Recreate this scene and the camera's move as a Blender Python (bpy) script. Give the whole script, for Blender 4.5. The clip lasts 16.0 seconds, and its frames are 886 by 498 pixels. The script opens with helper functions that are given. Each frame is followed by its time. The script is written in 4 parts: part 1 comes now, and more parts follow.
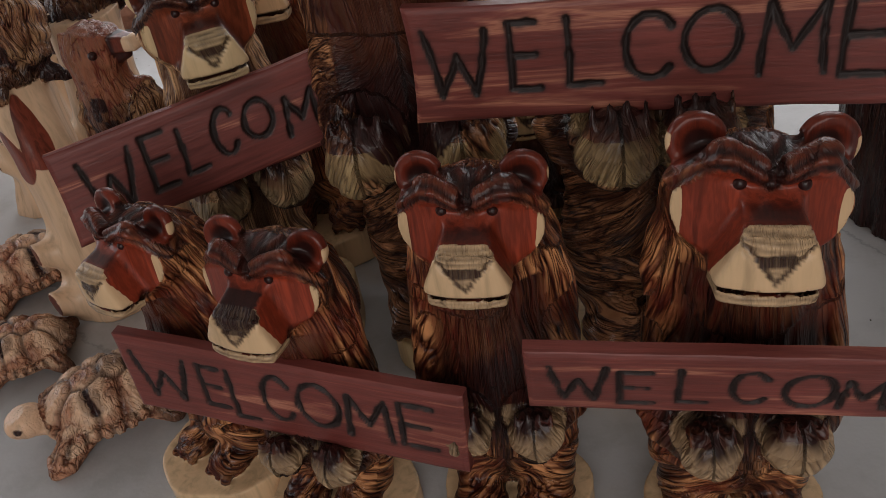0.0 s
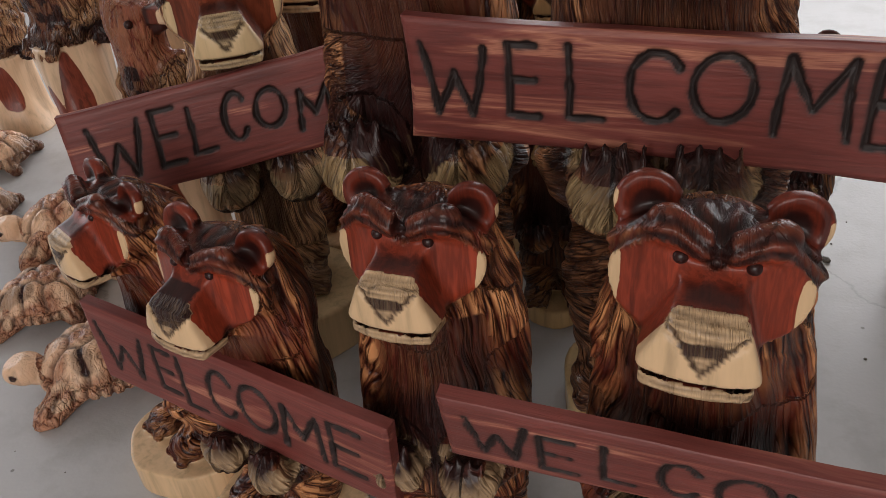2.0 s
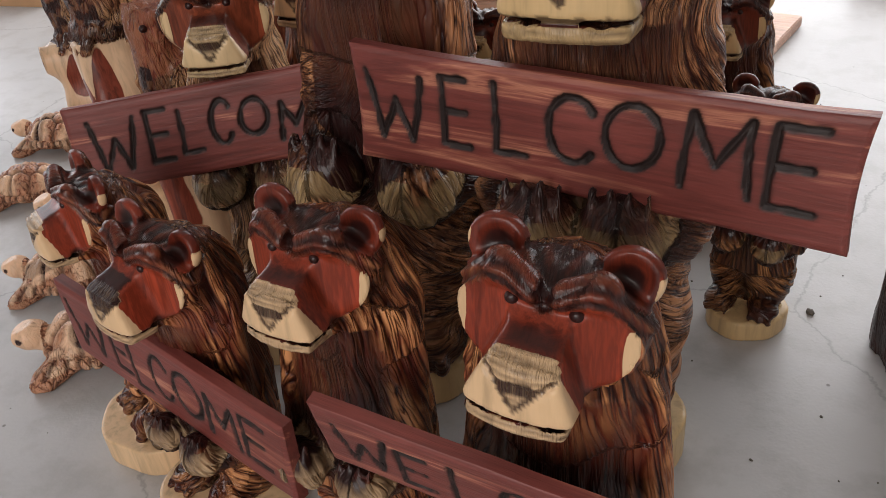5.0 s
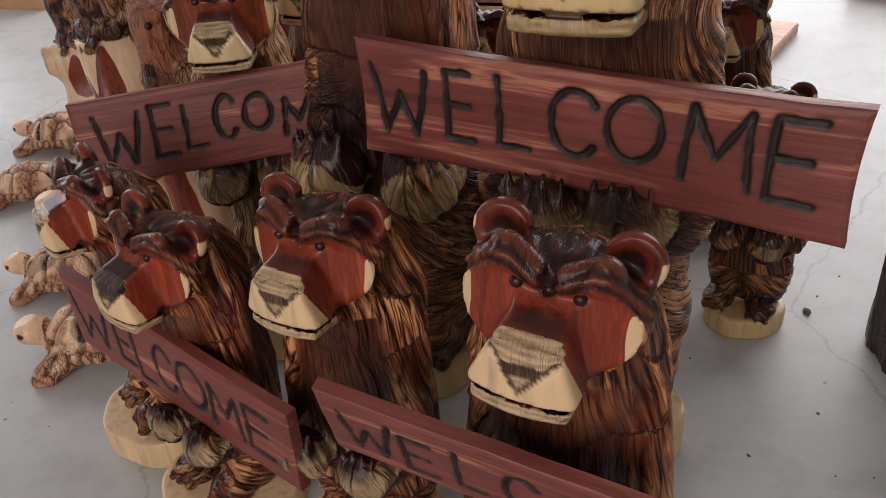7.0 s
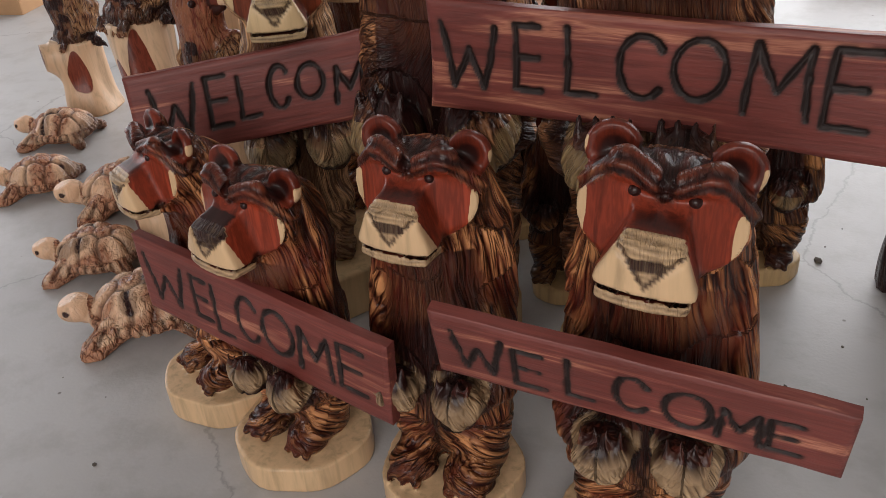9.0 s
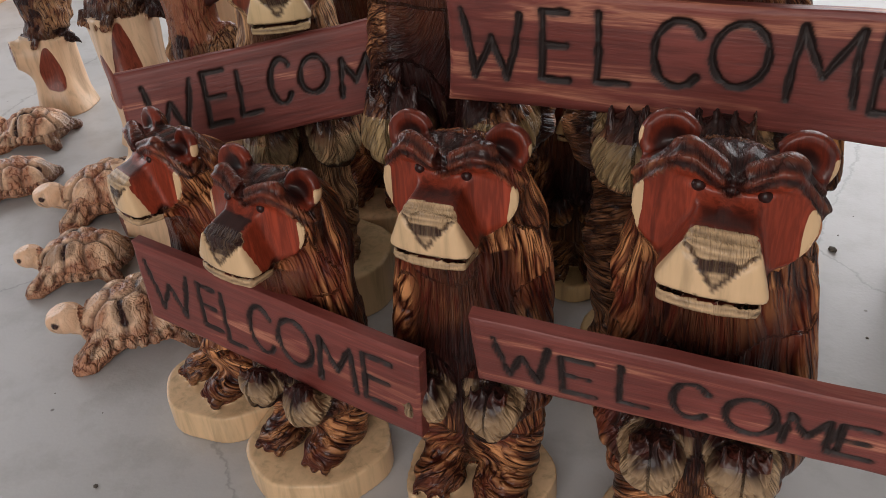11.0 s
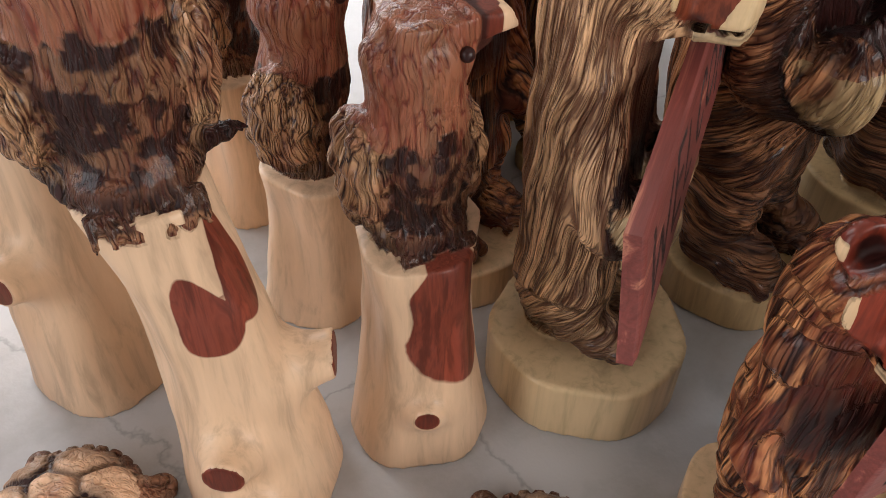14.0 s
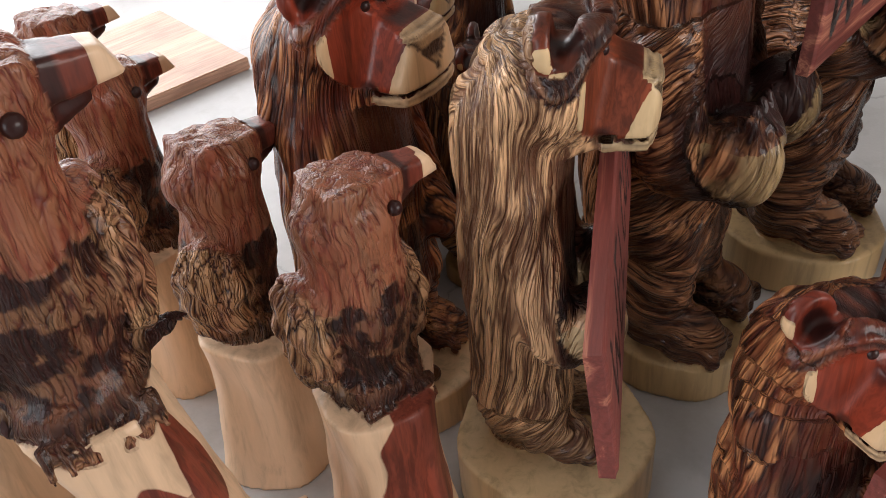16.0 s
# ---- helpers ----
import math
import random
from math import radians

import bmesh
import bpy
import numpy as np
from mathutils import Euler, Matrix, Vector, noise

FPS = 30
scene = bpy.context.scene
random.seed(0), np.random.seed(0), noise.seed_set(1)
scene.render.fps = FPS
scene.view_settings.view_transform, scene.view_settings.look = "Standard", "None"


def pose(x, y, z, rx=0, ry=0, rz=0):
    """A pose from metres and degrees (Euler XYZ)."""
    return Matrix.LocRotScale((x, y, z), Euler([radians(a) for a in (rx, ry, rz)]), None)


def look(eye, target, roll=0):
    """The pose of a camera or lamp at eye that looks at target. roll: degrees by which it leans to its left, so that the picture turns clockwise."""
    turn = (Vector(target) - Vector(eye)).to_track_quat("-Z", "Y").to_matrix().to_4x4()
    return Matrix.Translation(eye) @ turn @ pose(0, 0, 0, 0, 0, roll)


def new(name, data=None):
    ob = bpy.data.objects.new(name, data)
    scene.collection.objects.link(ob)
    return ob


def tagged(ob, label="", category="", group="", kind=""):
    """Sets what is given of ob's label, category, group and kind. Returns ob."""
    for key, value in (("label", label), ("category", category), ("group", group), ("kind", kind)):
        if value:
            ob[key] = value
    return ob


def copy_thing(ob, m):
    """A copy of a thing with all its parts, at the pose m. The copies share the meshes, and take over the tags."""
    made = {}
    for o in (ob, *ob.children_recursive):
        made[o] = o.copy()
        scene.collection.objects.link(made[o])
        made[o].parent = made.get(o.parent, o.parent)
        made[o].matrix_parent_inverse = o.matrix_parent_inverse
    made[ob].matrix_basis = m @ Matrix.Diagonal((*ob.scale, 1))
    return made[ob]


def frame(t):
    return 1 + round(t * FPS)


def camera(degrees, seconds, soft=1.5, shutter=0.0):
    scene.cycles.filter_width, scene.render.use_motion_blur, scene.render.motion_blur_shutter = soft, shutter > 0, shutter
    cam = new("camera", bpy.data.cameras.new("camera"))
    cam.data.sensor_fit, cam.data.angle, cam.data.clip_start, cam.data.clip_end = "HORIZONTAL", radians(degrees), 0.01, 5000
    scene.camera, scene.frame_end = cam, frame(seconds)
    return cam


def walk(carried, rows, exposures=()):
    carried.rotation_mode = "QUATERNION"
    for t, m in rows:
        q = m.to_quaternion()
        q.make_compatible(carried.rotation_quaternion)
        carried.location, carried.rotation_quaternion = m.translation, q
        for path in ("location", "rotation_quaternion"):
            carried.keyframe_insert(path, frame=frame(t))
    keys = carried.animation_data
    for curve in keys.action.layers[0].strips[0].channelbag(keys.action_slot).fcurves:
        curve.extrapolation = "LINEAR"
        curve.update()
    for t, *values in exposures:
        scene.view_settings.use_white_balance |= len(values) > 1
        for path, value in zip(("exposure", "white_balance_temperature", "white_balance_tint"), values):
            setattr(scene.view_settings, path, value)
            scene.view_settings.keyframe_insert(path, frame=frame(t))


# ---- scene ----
cam = camera(54.0, 16.0, soft=0.65)
PATH = [
    (0, (0.332, 0.245, 0.972), (0.004, 1.83, -0.202), -10.5),
    (0.5, (0.327, 0.244, 0.969), (-0.002, 1.834, -0.2), -9.7),
    (1, (0.315, 0.237, 0.969), (-0.02, 1.825, -0.201), -9.2),
    (1.5, (0.322, 0.251, 0.975), (-0.094, 1.821, -0.192), -7.3),
    (2, (0.486, 0.336, 0.946), (-0.102, 1.865, -0.201), -7.1),
    (2.5, (0.638, 0.371, 0.966), (-0.056, 1.852, -0.184), -6.8),
    (3, (0.658, 0.373, 0.965), (-0.065, 1.843, -0.182), -6.5),
    (3.5, (0.67, 0.38, 0.963), (-0.081, 1.841, -0.178), -6.5),
    (4, (0.679, 0.385, 0.97), (-0.097, 1.84, -0.161), -6.5),
    (6.5, (0.695, 0.374, 0.965), (-0.123, 1.829, -0.137), -5.5),
    (7, (0.69, 0.358, 0.96), (-0.108, 1.827, -0.139), -5.4),
    (7.5, (0.626, 0.264, 0.949), (-0.128, 1.762, -0.14), -5.1),
    (8, (0.586, 0.208, 0.94), (-0.132, 1.726, -0.146), -4.9),
    (8.5, (0.581, 0.197, 0.937), (-0.117, 1.727, -0.146), -4.9),
    (10.8, (0.541, 0.195, 0.92), (-0.09, 1.751, -0.166), -5.1),
    (11, (0.491, 0.222, 0.917), (-0.12, 1.776, -0.183), -5.0),
    (11.5, (0.297, 0.388, 0.918), (-0.179, 1.947, -0.24), -5.3),
    (12, (0.031, 0.461, 0.904), (-0.219, 2.035, -0.305), -4.6),
    (12.5, (-0.241, 0.558, 0.901), (-0.222, 2.092, -0.382), -4.0),
    (13, (-0.388, 0.729, 0.892), (-0.109, 2.163, -0.474), -5.6),
    (13.5, (-0.584, 0.86, 0.886), (0.035, 2.12, -0.539), -3.5),
    (14, (-0.78, 0.939, 0.897), (0.176, 2.002, -0.501), 1.0),
    (14.5, (-0.784, 0.928, 0.977), (0.318, 1.926, -0.36), 1.5),
    (15, (-0.788, 0.908, 0.999), (0.411, 1.894, -0.263), 0.6),
    (15.5, (-0.786, 0.923, 0.982), (0.388, 1.919, -0.294), -0.7),
    (16, (-0.772, 0.969, 0.932), (0.404, 2.006, -0.309), -5.8),
]
walk(cam, [(t, look(eye, target, roll)) for t, eye, target, roll in PATH],
     [(0, -0.5), (1, -0.4), (2, 0.0), (3, 0.25), (4, 0.25), (8.5, 0.05), (11, 0.05), (12, 0.1), (13, 0.45), (14, 0.7), (16, 0.6)])

# ---- world and light ----
world = bpy.data.worlds.new("sky")
scene.world = world
world.use_nodes = True
wn = world.node_tree
sky = wn.nodes.new("ShaderNodeTexSky")
sky.sky_type, sky.sun_disc = "NISHITA", False
sky.sun_elevation, sky.sun_rotation = radians(50), radians(200)
wn.links.new(sky.outputs[0], wn.nodes["Background"].inputs[0])
wn.nodes["Background"].inputs[1].default_value = 0.12

sun_data = bpy.data.lights.new("sun", "SUN")
sun_data.energy, sun_data.angle, sun_data.color = 0.8, radians(12), (1.0, 0.95, 0.88)
sun = new("sun", sun_data)
sun.matrix_world = look((2, 8, 9), (0, 5.5, 0))


def area_lamp(name, at, target, sx, sy, power, color):
    data = bpy.data.lights.new(name, "AREA")
    data.shape, data.size, data.size_y, data.energy, data.color = "RECTANGLE", sx, sy, power, color
    ob = new(name, data)
    ob.matrix_world = look(at, target)
    return ob


# daylight of the large doorway behind the carvings and of the side doorway
area_lamp("doorway_daylight", (0.2, 5.2, 1.75), (0.2, 0, 0.9), 5.6, 3.0, 195, (1.0, 0.965, 0.95))
area_lamp("side_doorway_daylight", (-4.6, 2.6, 1.6), (0, 2.2, 0.6), 3.2, 2.6, 66, (1.0, 0.97, 0.98))
# added fill to brighten the carvings' fronts; no front doorway is known
area_lamp("front_fill_light", (0.6, -2.85, 1.9), (0.2, 1.2, 0.3), 3.0, 2.0, 80, (1.0, 0.90, 0.82))


# ---- materials ----
def material(name):
    m = bpy.data.materials.new(name)
    m.use_nodes = True
    return m, m.node_tree.nodes, m.node_tree.links, m.node_tree.nodes["Principled BSDF"]


def put(nodes, kind, **inputs):
    n = nodes.new(kind)
    for key, value in inputs.items():
        n.inputs[key.replace("_", " ")].default_value = value
    return n


def ramp(nodes, stops):
    n = nodes.new("ShaderNodeValToRGB")
    while len(n.color_ramp.elements) < len(stops):
        n.color_ramp.elements.new(0.5)
    for e, (p, c) in zip(n.color_ramp.elements, stops):
        e.position, e.color = p, (*c, 1)
    return n


def mix_color(nodes, links, fac, a, b, mode="MIX"):
    n = nodes.new("ShaderNodeMix")
    n.data_type, n.blend_type = "RGBA", mode
    for slot, v in ((0, fac), (6, a), (7, b)):
        if isinstance(v, (int, float)):
            n.inputs[slot].default_value = v
        elif isinstance(v, tuple):
            n.inputs[slot].default_value = (*v, 1)
        else:
            links.new(v, n.inputs[slot])
    return n.outputs[2]


def maths(nodes, links, op, a, b=0.0, clamp=False):
    n = nodes.new("ShaderNodeMath")
    n.operation, n.use_clamp = op, clamp
    for slot, v in ((0, a), (1, b)):
        if isinstance(v, (int, float)):
            n.inputs[slot].default_value = v
        else:
            links.new(v, n.inputs[slot])
    return n.outputs[0]


def carved_wood(name, heart, heart_dark, tan, tan_dark, cream, rough=0.36, strand=1.0, red=0.35, deep=0.0):
    """Varnished carved cedar: zone = (smooth cut, pale sapwood, torch burn), flow = place drawn out along the cuts."""
    m, n, l, bsdf = material(name)
    zone = n.new("ShaderNodeAttribute")
    zone.attribute_name = "zone"
    flow = n.new("ShaderNodeAttribute")
    flow.attribute_name = "flow"
    split = n.new("ShaderNodeSeparateColor")
    l.new(zone.outputs["Color"], split.inputs[0])
    smooth, pale, burn = split.outputs
    coord = n.new("ShaderNodeTexCoord")
    # cut strands: sharp valleys between rounded ridges
    def valleys(scale, width):
        t = put(n, "ShaderNodeTexNoise", Scale=scale * strand, Detail=1.0, Roughness=0.45)
        l.new(flow.outputs["Vector"], t.inputs["Vector"])
        return maths(n, l, "MULTIPLY", maths(n, l, "ABSOLUTE", maths(n, l, "SUBTRACT", t.outputs[0], 0.5)), 1 / width, True), t

    ridge_a, tuft = valleys(105.0, 0.085)
    ridge_b, cuts = valleys(250.0, 0.11)
    blot = put(n, "ShaderNodeTexNoise", Scale=16.0, Detail=3.0, Roughness=0.6)
    l.new(coord.outputs["Object"], blot.inputs["Vector"])
    # zone alpha is groove depth: deeper cuts take the darker strand colour
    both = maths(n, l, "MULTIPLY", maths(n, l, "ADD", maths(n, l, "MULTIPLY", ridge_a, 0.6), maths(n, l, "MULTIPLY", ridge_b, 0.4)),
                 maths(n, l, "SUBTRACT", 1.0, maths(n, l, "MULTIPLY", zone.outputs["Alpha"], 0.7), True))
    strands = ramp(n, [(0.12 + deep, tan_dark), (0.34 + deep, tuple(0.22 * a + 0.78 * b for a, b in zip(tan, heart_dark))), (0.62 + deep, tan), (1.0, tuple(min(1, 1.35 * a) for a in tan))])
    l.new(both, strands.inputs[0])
    reddish = ramp(n, [(0.46, (0, 0, 0)), (0.62, (1, 1, 1))])
    l.new(blot.outputs[0], reddish.inputs[0])
    stained = mix_color(n, l, both, heart_dark, heart)
    fur = mix_color(n, l, maths(n, l, "MULTIPLY", reddish.outputs[0], red), strands.outputs[0], stained)
    # smooth heartwood with growth rings
    bend = n.new("ShaderNodeMapping")
    bend.inputs["Scale"].default_value = (34, 34, 3.4)
    l.new(coord.outputs["Object"], bend.inputs[0])
    grain = put(n, "ShaderNodeTexNoise", Scale=1.6, Detail=4.0, Roughness=0.62, Distortion=0.4)
    l.new(bend.outputs[0], grain.inputs["Vector"])
    rings = ramp(n, [(0.30, heart_dark), (0.40, tuple(0.55 * a for a in heart)), (0.49, heart), (0.56, tuple(0.7 * a for a in heart)), (0.64, tuple(1.25 * a for a in heart)), (0.74, tuple(1.6 * a for a in heart))])
    l.new(grain.outputs[0], rings.inputs[0])
    sap = ramp(n, [(0.3, tuple(0.72 * a for a in cream)), (0.5, cream), (0.75, tuple(min(1, 1.12 * a) for a in cream))])
    l.new(grain.outputs[0], sap.inputs[0])
    color = mix_color(n, l, smooth, fur, rings.outputs[0])
    wob = maths(n, l, "ADD", pale, maths(n, l, "MULTIPLY", maths(n, l, "SUBTRACT", blot.outputs[0], 0.5), 0.5))
    strandy = maths(n, l, "SUBTRACT", 1.0, maths(n, l, "MULTIPLY", maths(n, l, "SUBTRACT", 1.0, both, True), maths(n, l, "SUBTRACT", 0.72, smooth, True)), True)
    hatched = mix_color(n, l, strandy, tuple(0.16 * a for a in tan), sap.outputs[0])
    edge = ramp(n, [(0.46, (0, 0, 0)), (0.56, (1, 1, 1))])
    l.new(wob, edge.inputs[0])
    color = mix_color(n, l, edge.outputs[0], color, hatched)
    black = mix_color(n, l, cuts.outputs[0], (0.007, 0.003, 0.003), (0.042, 0.010, 0.008))
    streak = maths(n, l, "ADD", burn, maths(n, l, "MULTIPLY", maths(n, l, "SUBTRACT", both, 0.5), maths(n, l, "MULTIPLY", maths(n, l, "MULTIPLY", burn, 1.3), maths(n, l, "SUBTRACT", 1.0, smooth, True))), True)
    color = mix_color(n, l, streak, color, black)
    l.new(color, bsdf.inputs["Base Color"])
    rgh = n.new("ShaderNodeMapRange")
    rgh.inputs["To Min"].default_value, rgh.inputs["To Max"].default_value = rough - 0.1, rough + 0.16
    l.new(blot.outputs[0], rgh.inputs[0])
    l.new(rgh.outputs[0], bsdf.inputs["Roughness"])
    rough_cut = maths(n, l, "SUBTRACT", 1.0, smooth, True)
    bump = put(n, "ShaderNodeBump", Strength=1.0, Distance=0.0072)
    height = maths(n, l, "ADD", maths(n, l, "MULTIPLY", both, maths(n, l, "MULTIPLY", rough_cut, 1.0)), maths(n, l, "MULTIPLY", grain.outputs[0], 0.10))
    l.new(height, bump.inputs["Height"])
    l.new(bump.outputs[0], bsdf.inputs["Normal"])
    bsdf.inputs["Specular IOR Level"].default_value = 0.22
    bsdf.inputs["Coat Weight"].default_value = 0.22
    bsdf.inputs["Coat Roughness"].default_value = 0.12
    return m


BEAR = carved_wood("torched_cedar", (0.255, 0.038, 0.017), (0.080, 0.010, 0.006), (0.55, 0.240, 0.100), (0.020, 0.0034, 0.0022), (0.68, 0.460, 0.265), red=0.66, deep=0.02, strand=0.78)
BEAR_DARK = carved_wood("dark_torched_cedar", (0.14, 0.024, 0.010), (0.037, 0.006, 0.004), (0.40, 0.178, 0.068), (0.016, 0.0040, 0.003), (0.56, 0.38, 0.19), red=0.52, deep=0.02, strand=0.8)
BEAR_TAN = carved_wood("light_torched_cedar", (0.20, 0.045, 0.020), (0.06, 0.013, 0.008), (0.66, 0.395, 0.215), (0.13, 0.050, 0.026), (0.64, 0.46, 0.26), red=0.06, deep=-0.08)
BEAR_MID = carved_wood("brown_torched_cedar", (0.14, 0.022, 0.011), (0.042, 0.007, 0.004), (0.48, 0.220, 0.104), (0.024, 0.0050, 0.0036), (0.58, 0.40, 0.20), red=0.28, deep=-0.03)
BIRD = carved_wood("eagle_cedar", (0.215, 0.046, 0.026), (0.080, 0.015, 0.009), (0.37, 0.205, 0.105), (0.020, 0.006, 0.004), (0.68, 0.465, 0.300), rough=0.42, strand=0.9, red=0.5)
SHELL = carved_wood("turtle_cedar", (0.30, 0.095, 0.048), (0.09, 0.026, 0.014), (0.64, 0.36, 0.22), (0.13, 0.042, 0.020), (0.76, 0.49, 0.32), rough=0.42, strand=0.6, red=0.30)


def board_wood(name, a, b, c):
    """Planed red cedar with long pale streaks; zone blue = burnt letter strokes."""
    m, n, l, bsdf = material(name)
    coord = n.new("ShaderNodeTexCoord")
    zone = n.new("ShaderNodeAttribute")
    zone.attribute_name = "zone"
    split = n.new("ShaderNodeSeparateColor")
    l.new(zone.outputs["Color"], split.inputs[0])
    info = n.new("ShaderNodeObjectInfo")
    shift = n.new("ShaderNodeVectorMath")
    l.new(coord.outputs["Object"], shift.inputs[0])
    scl = n.new("ShaderNodeVectorMath")
    scl.operation = "SCALE"
    l.new(info.outputs["Random"], scl.inputs[3])
    scl.inputs[0].default_value = (3, 7, 5)
    l.new(scl.outputs[0], shift.inputs[1])
    warp = put(n, "ShaderNodeTexNoise", Scale=7.0, Detail=2.0)
    l.new(shift.outputs[0], warp.inputs["Vector"])
    mp = n.new("ShaderNodeMapping")
    mp.inputs["Scale"].default_value = (1.6, 24, 24)
    l.new(shift.outputs[0], mp.inputs[0])
    grain = put(n, "ShaderNodeTexNoise", Scale=1.5, Detail=5.0, Roughness=0.62, Distortion=0.5)
    l.new(mp.outputs[0], grain.inputs["Vector"])
    rings = ramp(n, [(0.30, b), (0.42, a), (0.50, tuple(0.75 * v for v in a)), (0.56, a), (0.61, tuple(0.6 * v + 0.4 * w for v, w in zip(a, c))), (0.64, c), (0.69, a)])
    l.new(grain.outputs[0], rings.inputs[0])
    fine = put(n, "ShaderNodeTexNoise", Scale=9.0, Detail=3.0, Roughness=0.7)
    l.new(mp.outputs[0], fine.inputs["Vector"])
    tone = mix_color(n, l, 0.35, rings.outputs[0], fine.outputs[0], "SOFT_LIGHT")
    patch = ramp(n, [(0.4, (0.8, 0.75, 0.75)), (0.65, (1.1, 1.1, 1.1))])
    l.new(warp.outputs[0], patch.inputs[0])
    tone = mix_color(n, l, 0.8, tone, patch.outputs[0], "MULTIPLY")
    color = mix_color(n, l, split.outputs[2], tone, (0.016, 0.007, 0.006))
    l.new(color, bsdf.inputs["Base Color"])
    bump = put(n, "ShaderNodeBump", Strength=0.35, Distance=0.002)
    l.new(fine.outputs[0], bump.inputs["Height"])
    l.new(bump.outputs[0], bsdf.inputs["Normal"])
    bsdf.inputs["Roughness"].default_value = 0.48
    l.new(maths(n, l, "ADD", 0.50, maths(n, l, "MULTIPLY", split.outputs[2], 0.10)), bsdf.inputs["Roughness"])
    return m


SIGN = board_wood("sign_cedar", (0.215, 0.050, 0.040), (0.130, 0.027, 0.021), (0.50, 0.20, 0.125))
PLANK = board_wood("pale_cedar_board", (0.66, 0.40, 0.28), (0.52, 0.28, 0.19), (0.74, 0.52, 0.36))


def concrete():
    m, n, l, bsdf = material("painted_concrete")
    coord = n.new("ShaderNodeTexCoord")
    big = put(n, "ShaderNodeTexNoise", Scale=1.3, Detail=5.0, Roughness=0.6)
    mid = put(n, "ShaderNodeTexNoise", Scale=9.0, Detail=5.0, Roughness=0.65)
    fine = put(n, "ShaderNodeTexNoise", Scale=160.0, Detail=2.0)
    for t in (big, mid, fine):
        l.new(coord.outputs["Object"], t.inputs["Vector"])
    base = ramp(n, [(0.3, (0.41, 0.405, 0.405)), (0.55, (0.48, 0.475, 0.475)), (0.75, (0.52, 0.515, 0.51))])
    l.new(big.outputs[0], base.inputs[0])
    stain = ramp(n, [(0.35, (0.80, 0.79, 0.77)), (0.52, (1, 1, 1))])
    l.new(mid.outputs[0], stain.inputs[0])
    color = mix_color(n, l, 0.7, base.outputs[0], stain.outputs[0], "MULTIPLY")
    # hairline cracks
    warp = put(n, "ShaderNodeTexNoise", Scale=3.0, Detail=6.0, Roughness=0.7)
    l.new(coord.outputs["Object"], warp.inputs["Vector"])
    bent = mix_color(n, l, 0.12, coord.outputs["Object"], warp.outputs["Color"])
    cell = n.new("ShaderNodeTexVoronoi")
    cell.feature = "DISTANCE_TO_EDGE"
    cell.inputs["Scale"].default_value = 1.15
    l.new(bent, cell.inputs["Vector"])
    crack = ramp(n, [(0.0, (1, 1, 1)), (0.0022, (0, 0, 0))])
    l.new(cell.outputs["Distance"], crack.inputs[0])
    color = mix_color(n, l, maths(n, l, "MULTIPLY", crack.outputs[0], 0.4), color, (0.12, 0.12, 0.12))
    # scattered dark specks of sawdust
    dots = n.new("ShaderNodeTexVoronoi")
    dots.inputs["Scale"].default_value = 15.0
    l.new(coord.outputs["Object"], dots.inputs["Vector"])
    speck = ramp(n, [(0.035, (1, 1, 1)), (0.06, (0, 0, 0))])
    l.new(dots.outputs["Distance"], speck.inputs[0])
    pick = n.new("ShaderNodeSeparateColor")
    l.new(dots.outputs["Color"], pick.inputs[0])
    few = maths(n, l, "GREATER_THAN", pick.outputs[0], 0.72)
    color = mix_color(n, l, maths(n, l, "MULTIPLY", maths(n, l, "MULTIPLY", speck.outputs[0], few), 0.75), color, (0.10, 0.085, 0.07))
    l.new(color, bsdf.inputs["Base Color"])
    rg = n.new("ShaderNodeMapRange")
    rg.inputs["To Min"].default_value, rg.inputs["To Max"].default_value = 0.30, 0.52
    l.new(mid.outputs[0], rg.inputs[0])
    l.new(rg.outputs[0], bsdf.inputs["Roughness"])
    bump = put(n, "ShaderNodeBump", Strength=0.15, Distance=0.002)
    l.new(fine.outputs[0], bump.inputs["Height"])
    l.new(bump.outputs[0], bsdf.inputs["Normal"])
    return m


def plain(name, color, rough=0.8, scale=14.0, contrast=0.25):
    m, n, l, bsdf = material(name)
    coord = n.new("ShaderNodeTexCoord")
    t = put(n, "ShaderNodeTexNoise", Scale=scale, Detail=5.0, Roughness=0.65)
    l.new(coord.outputs["Object"], t.inputs["Vector"])
    r = ramp(n, [(0.3, tuple(c * (1 - contrast) for c in color)), (0.7, tuple(min(1, c * (1 + contrast)) for c in color))])
    l.new(t.outputs[0], r.inputs[0])
    l.new(r.outputs[0], bsdf.inputs["Base Color"])
    bsdf.inputs["Roughness"].default_value = rough
    bump = put(n, "ShaderNodeBump", Strength=0.3, Distance=0.004)
    l.new(t.outputs[0], bump.inputs["Height"])
    l.new(bump.outputs[0], bsdf.inputs["Normal"])
    return m


FLOOR, WALL, CEIL = concrete(), plain("painted_wall", (0.46, 0.44, 0.41), 0.85, 3.0, 0.06), plain("ceiling_board", (0.42, 0.41, 0.39), 0.9, 3.0, 0.06)
CARD, RAW_WOOD = plain("cardboard", (0.50, 0.29, 0.15), 0.85, 6, 0.1), plain("rough_sawn_cedar", (0.42, 0.20, 0.13), 0.75, 30, 0.3)
CHAR = plain("burnt_groove", (0.016, 0.007, 0.006), 0.62, 200, 0.6)
GROUND = plain("gravel_yard", (0.40, 0.39, 0.36), 0.9, 20, 0.25)


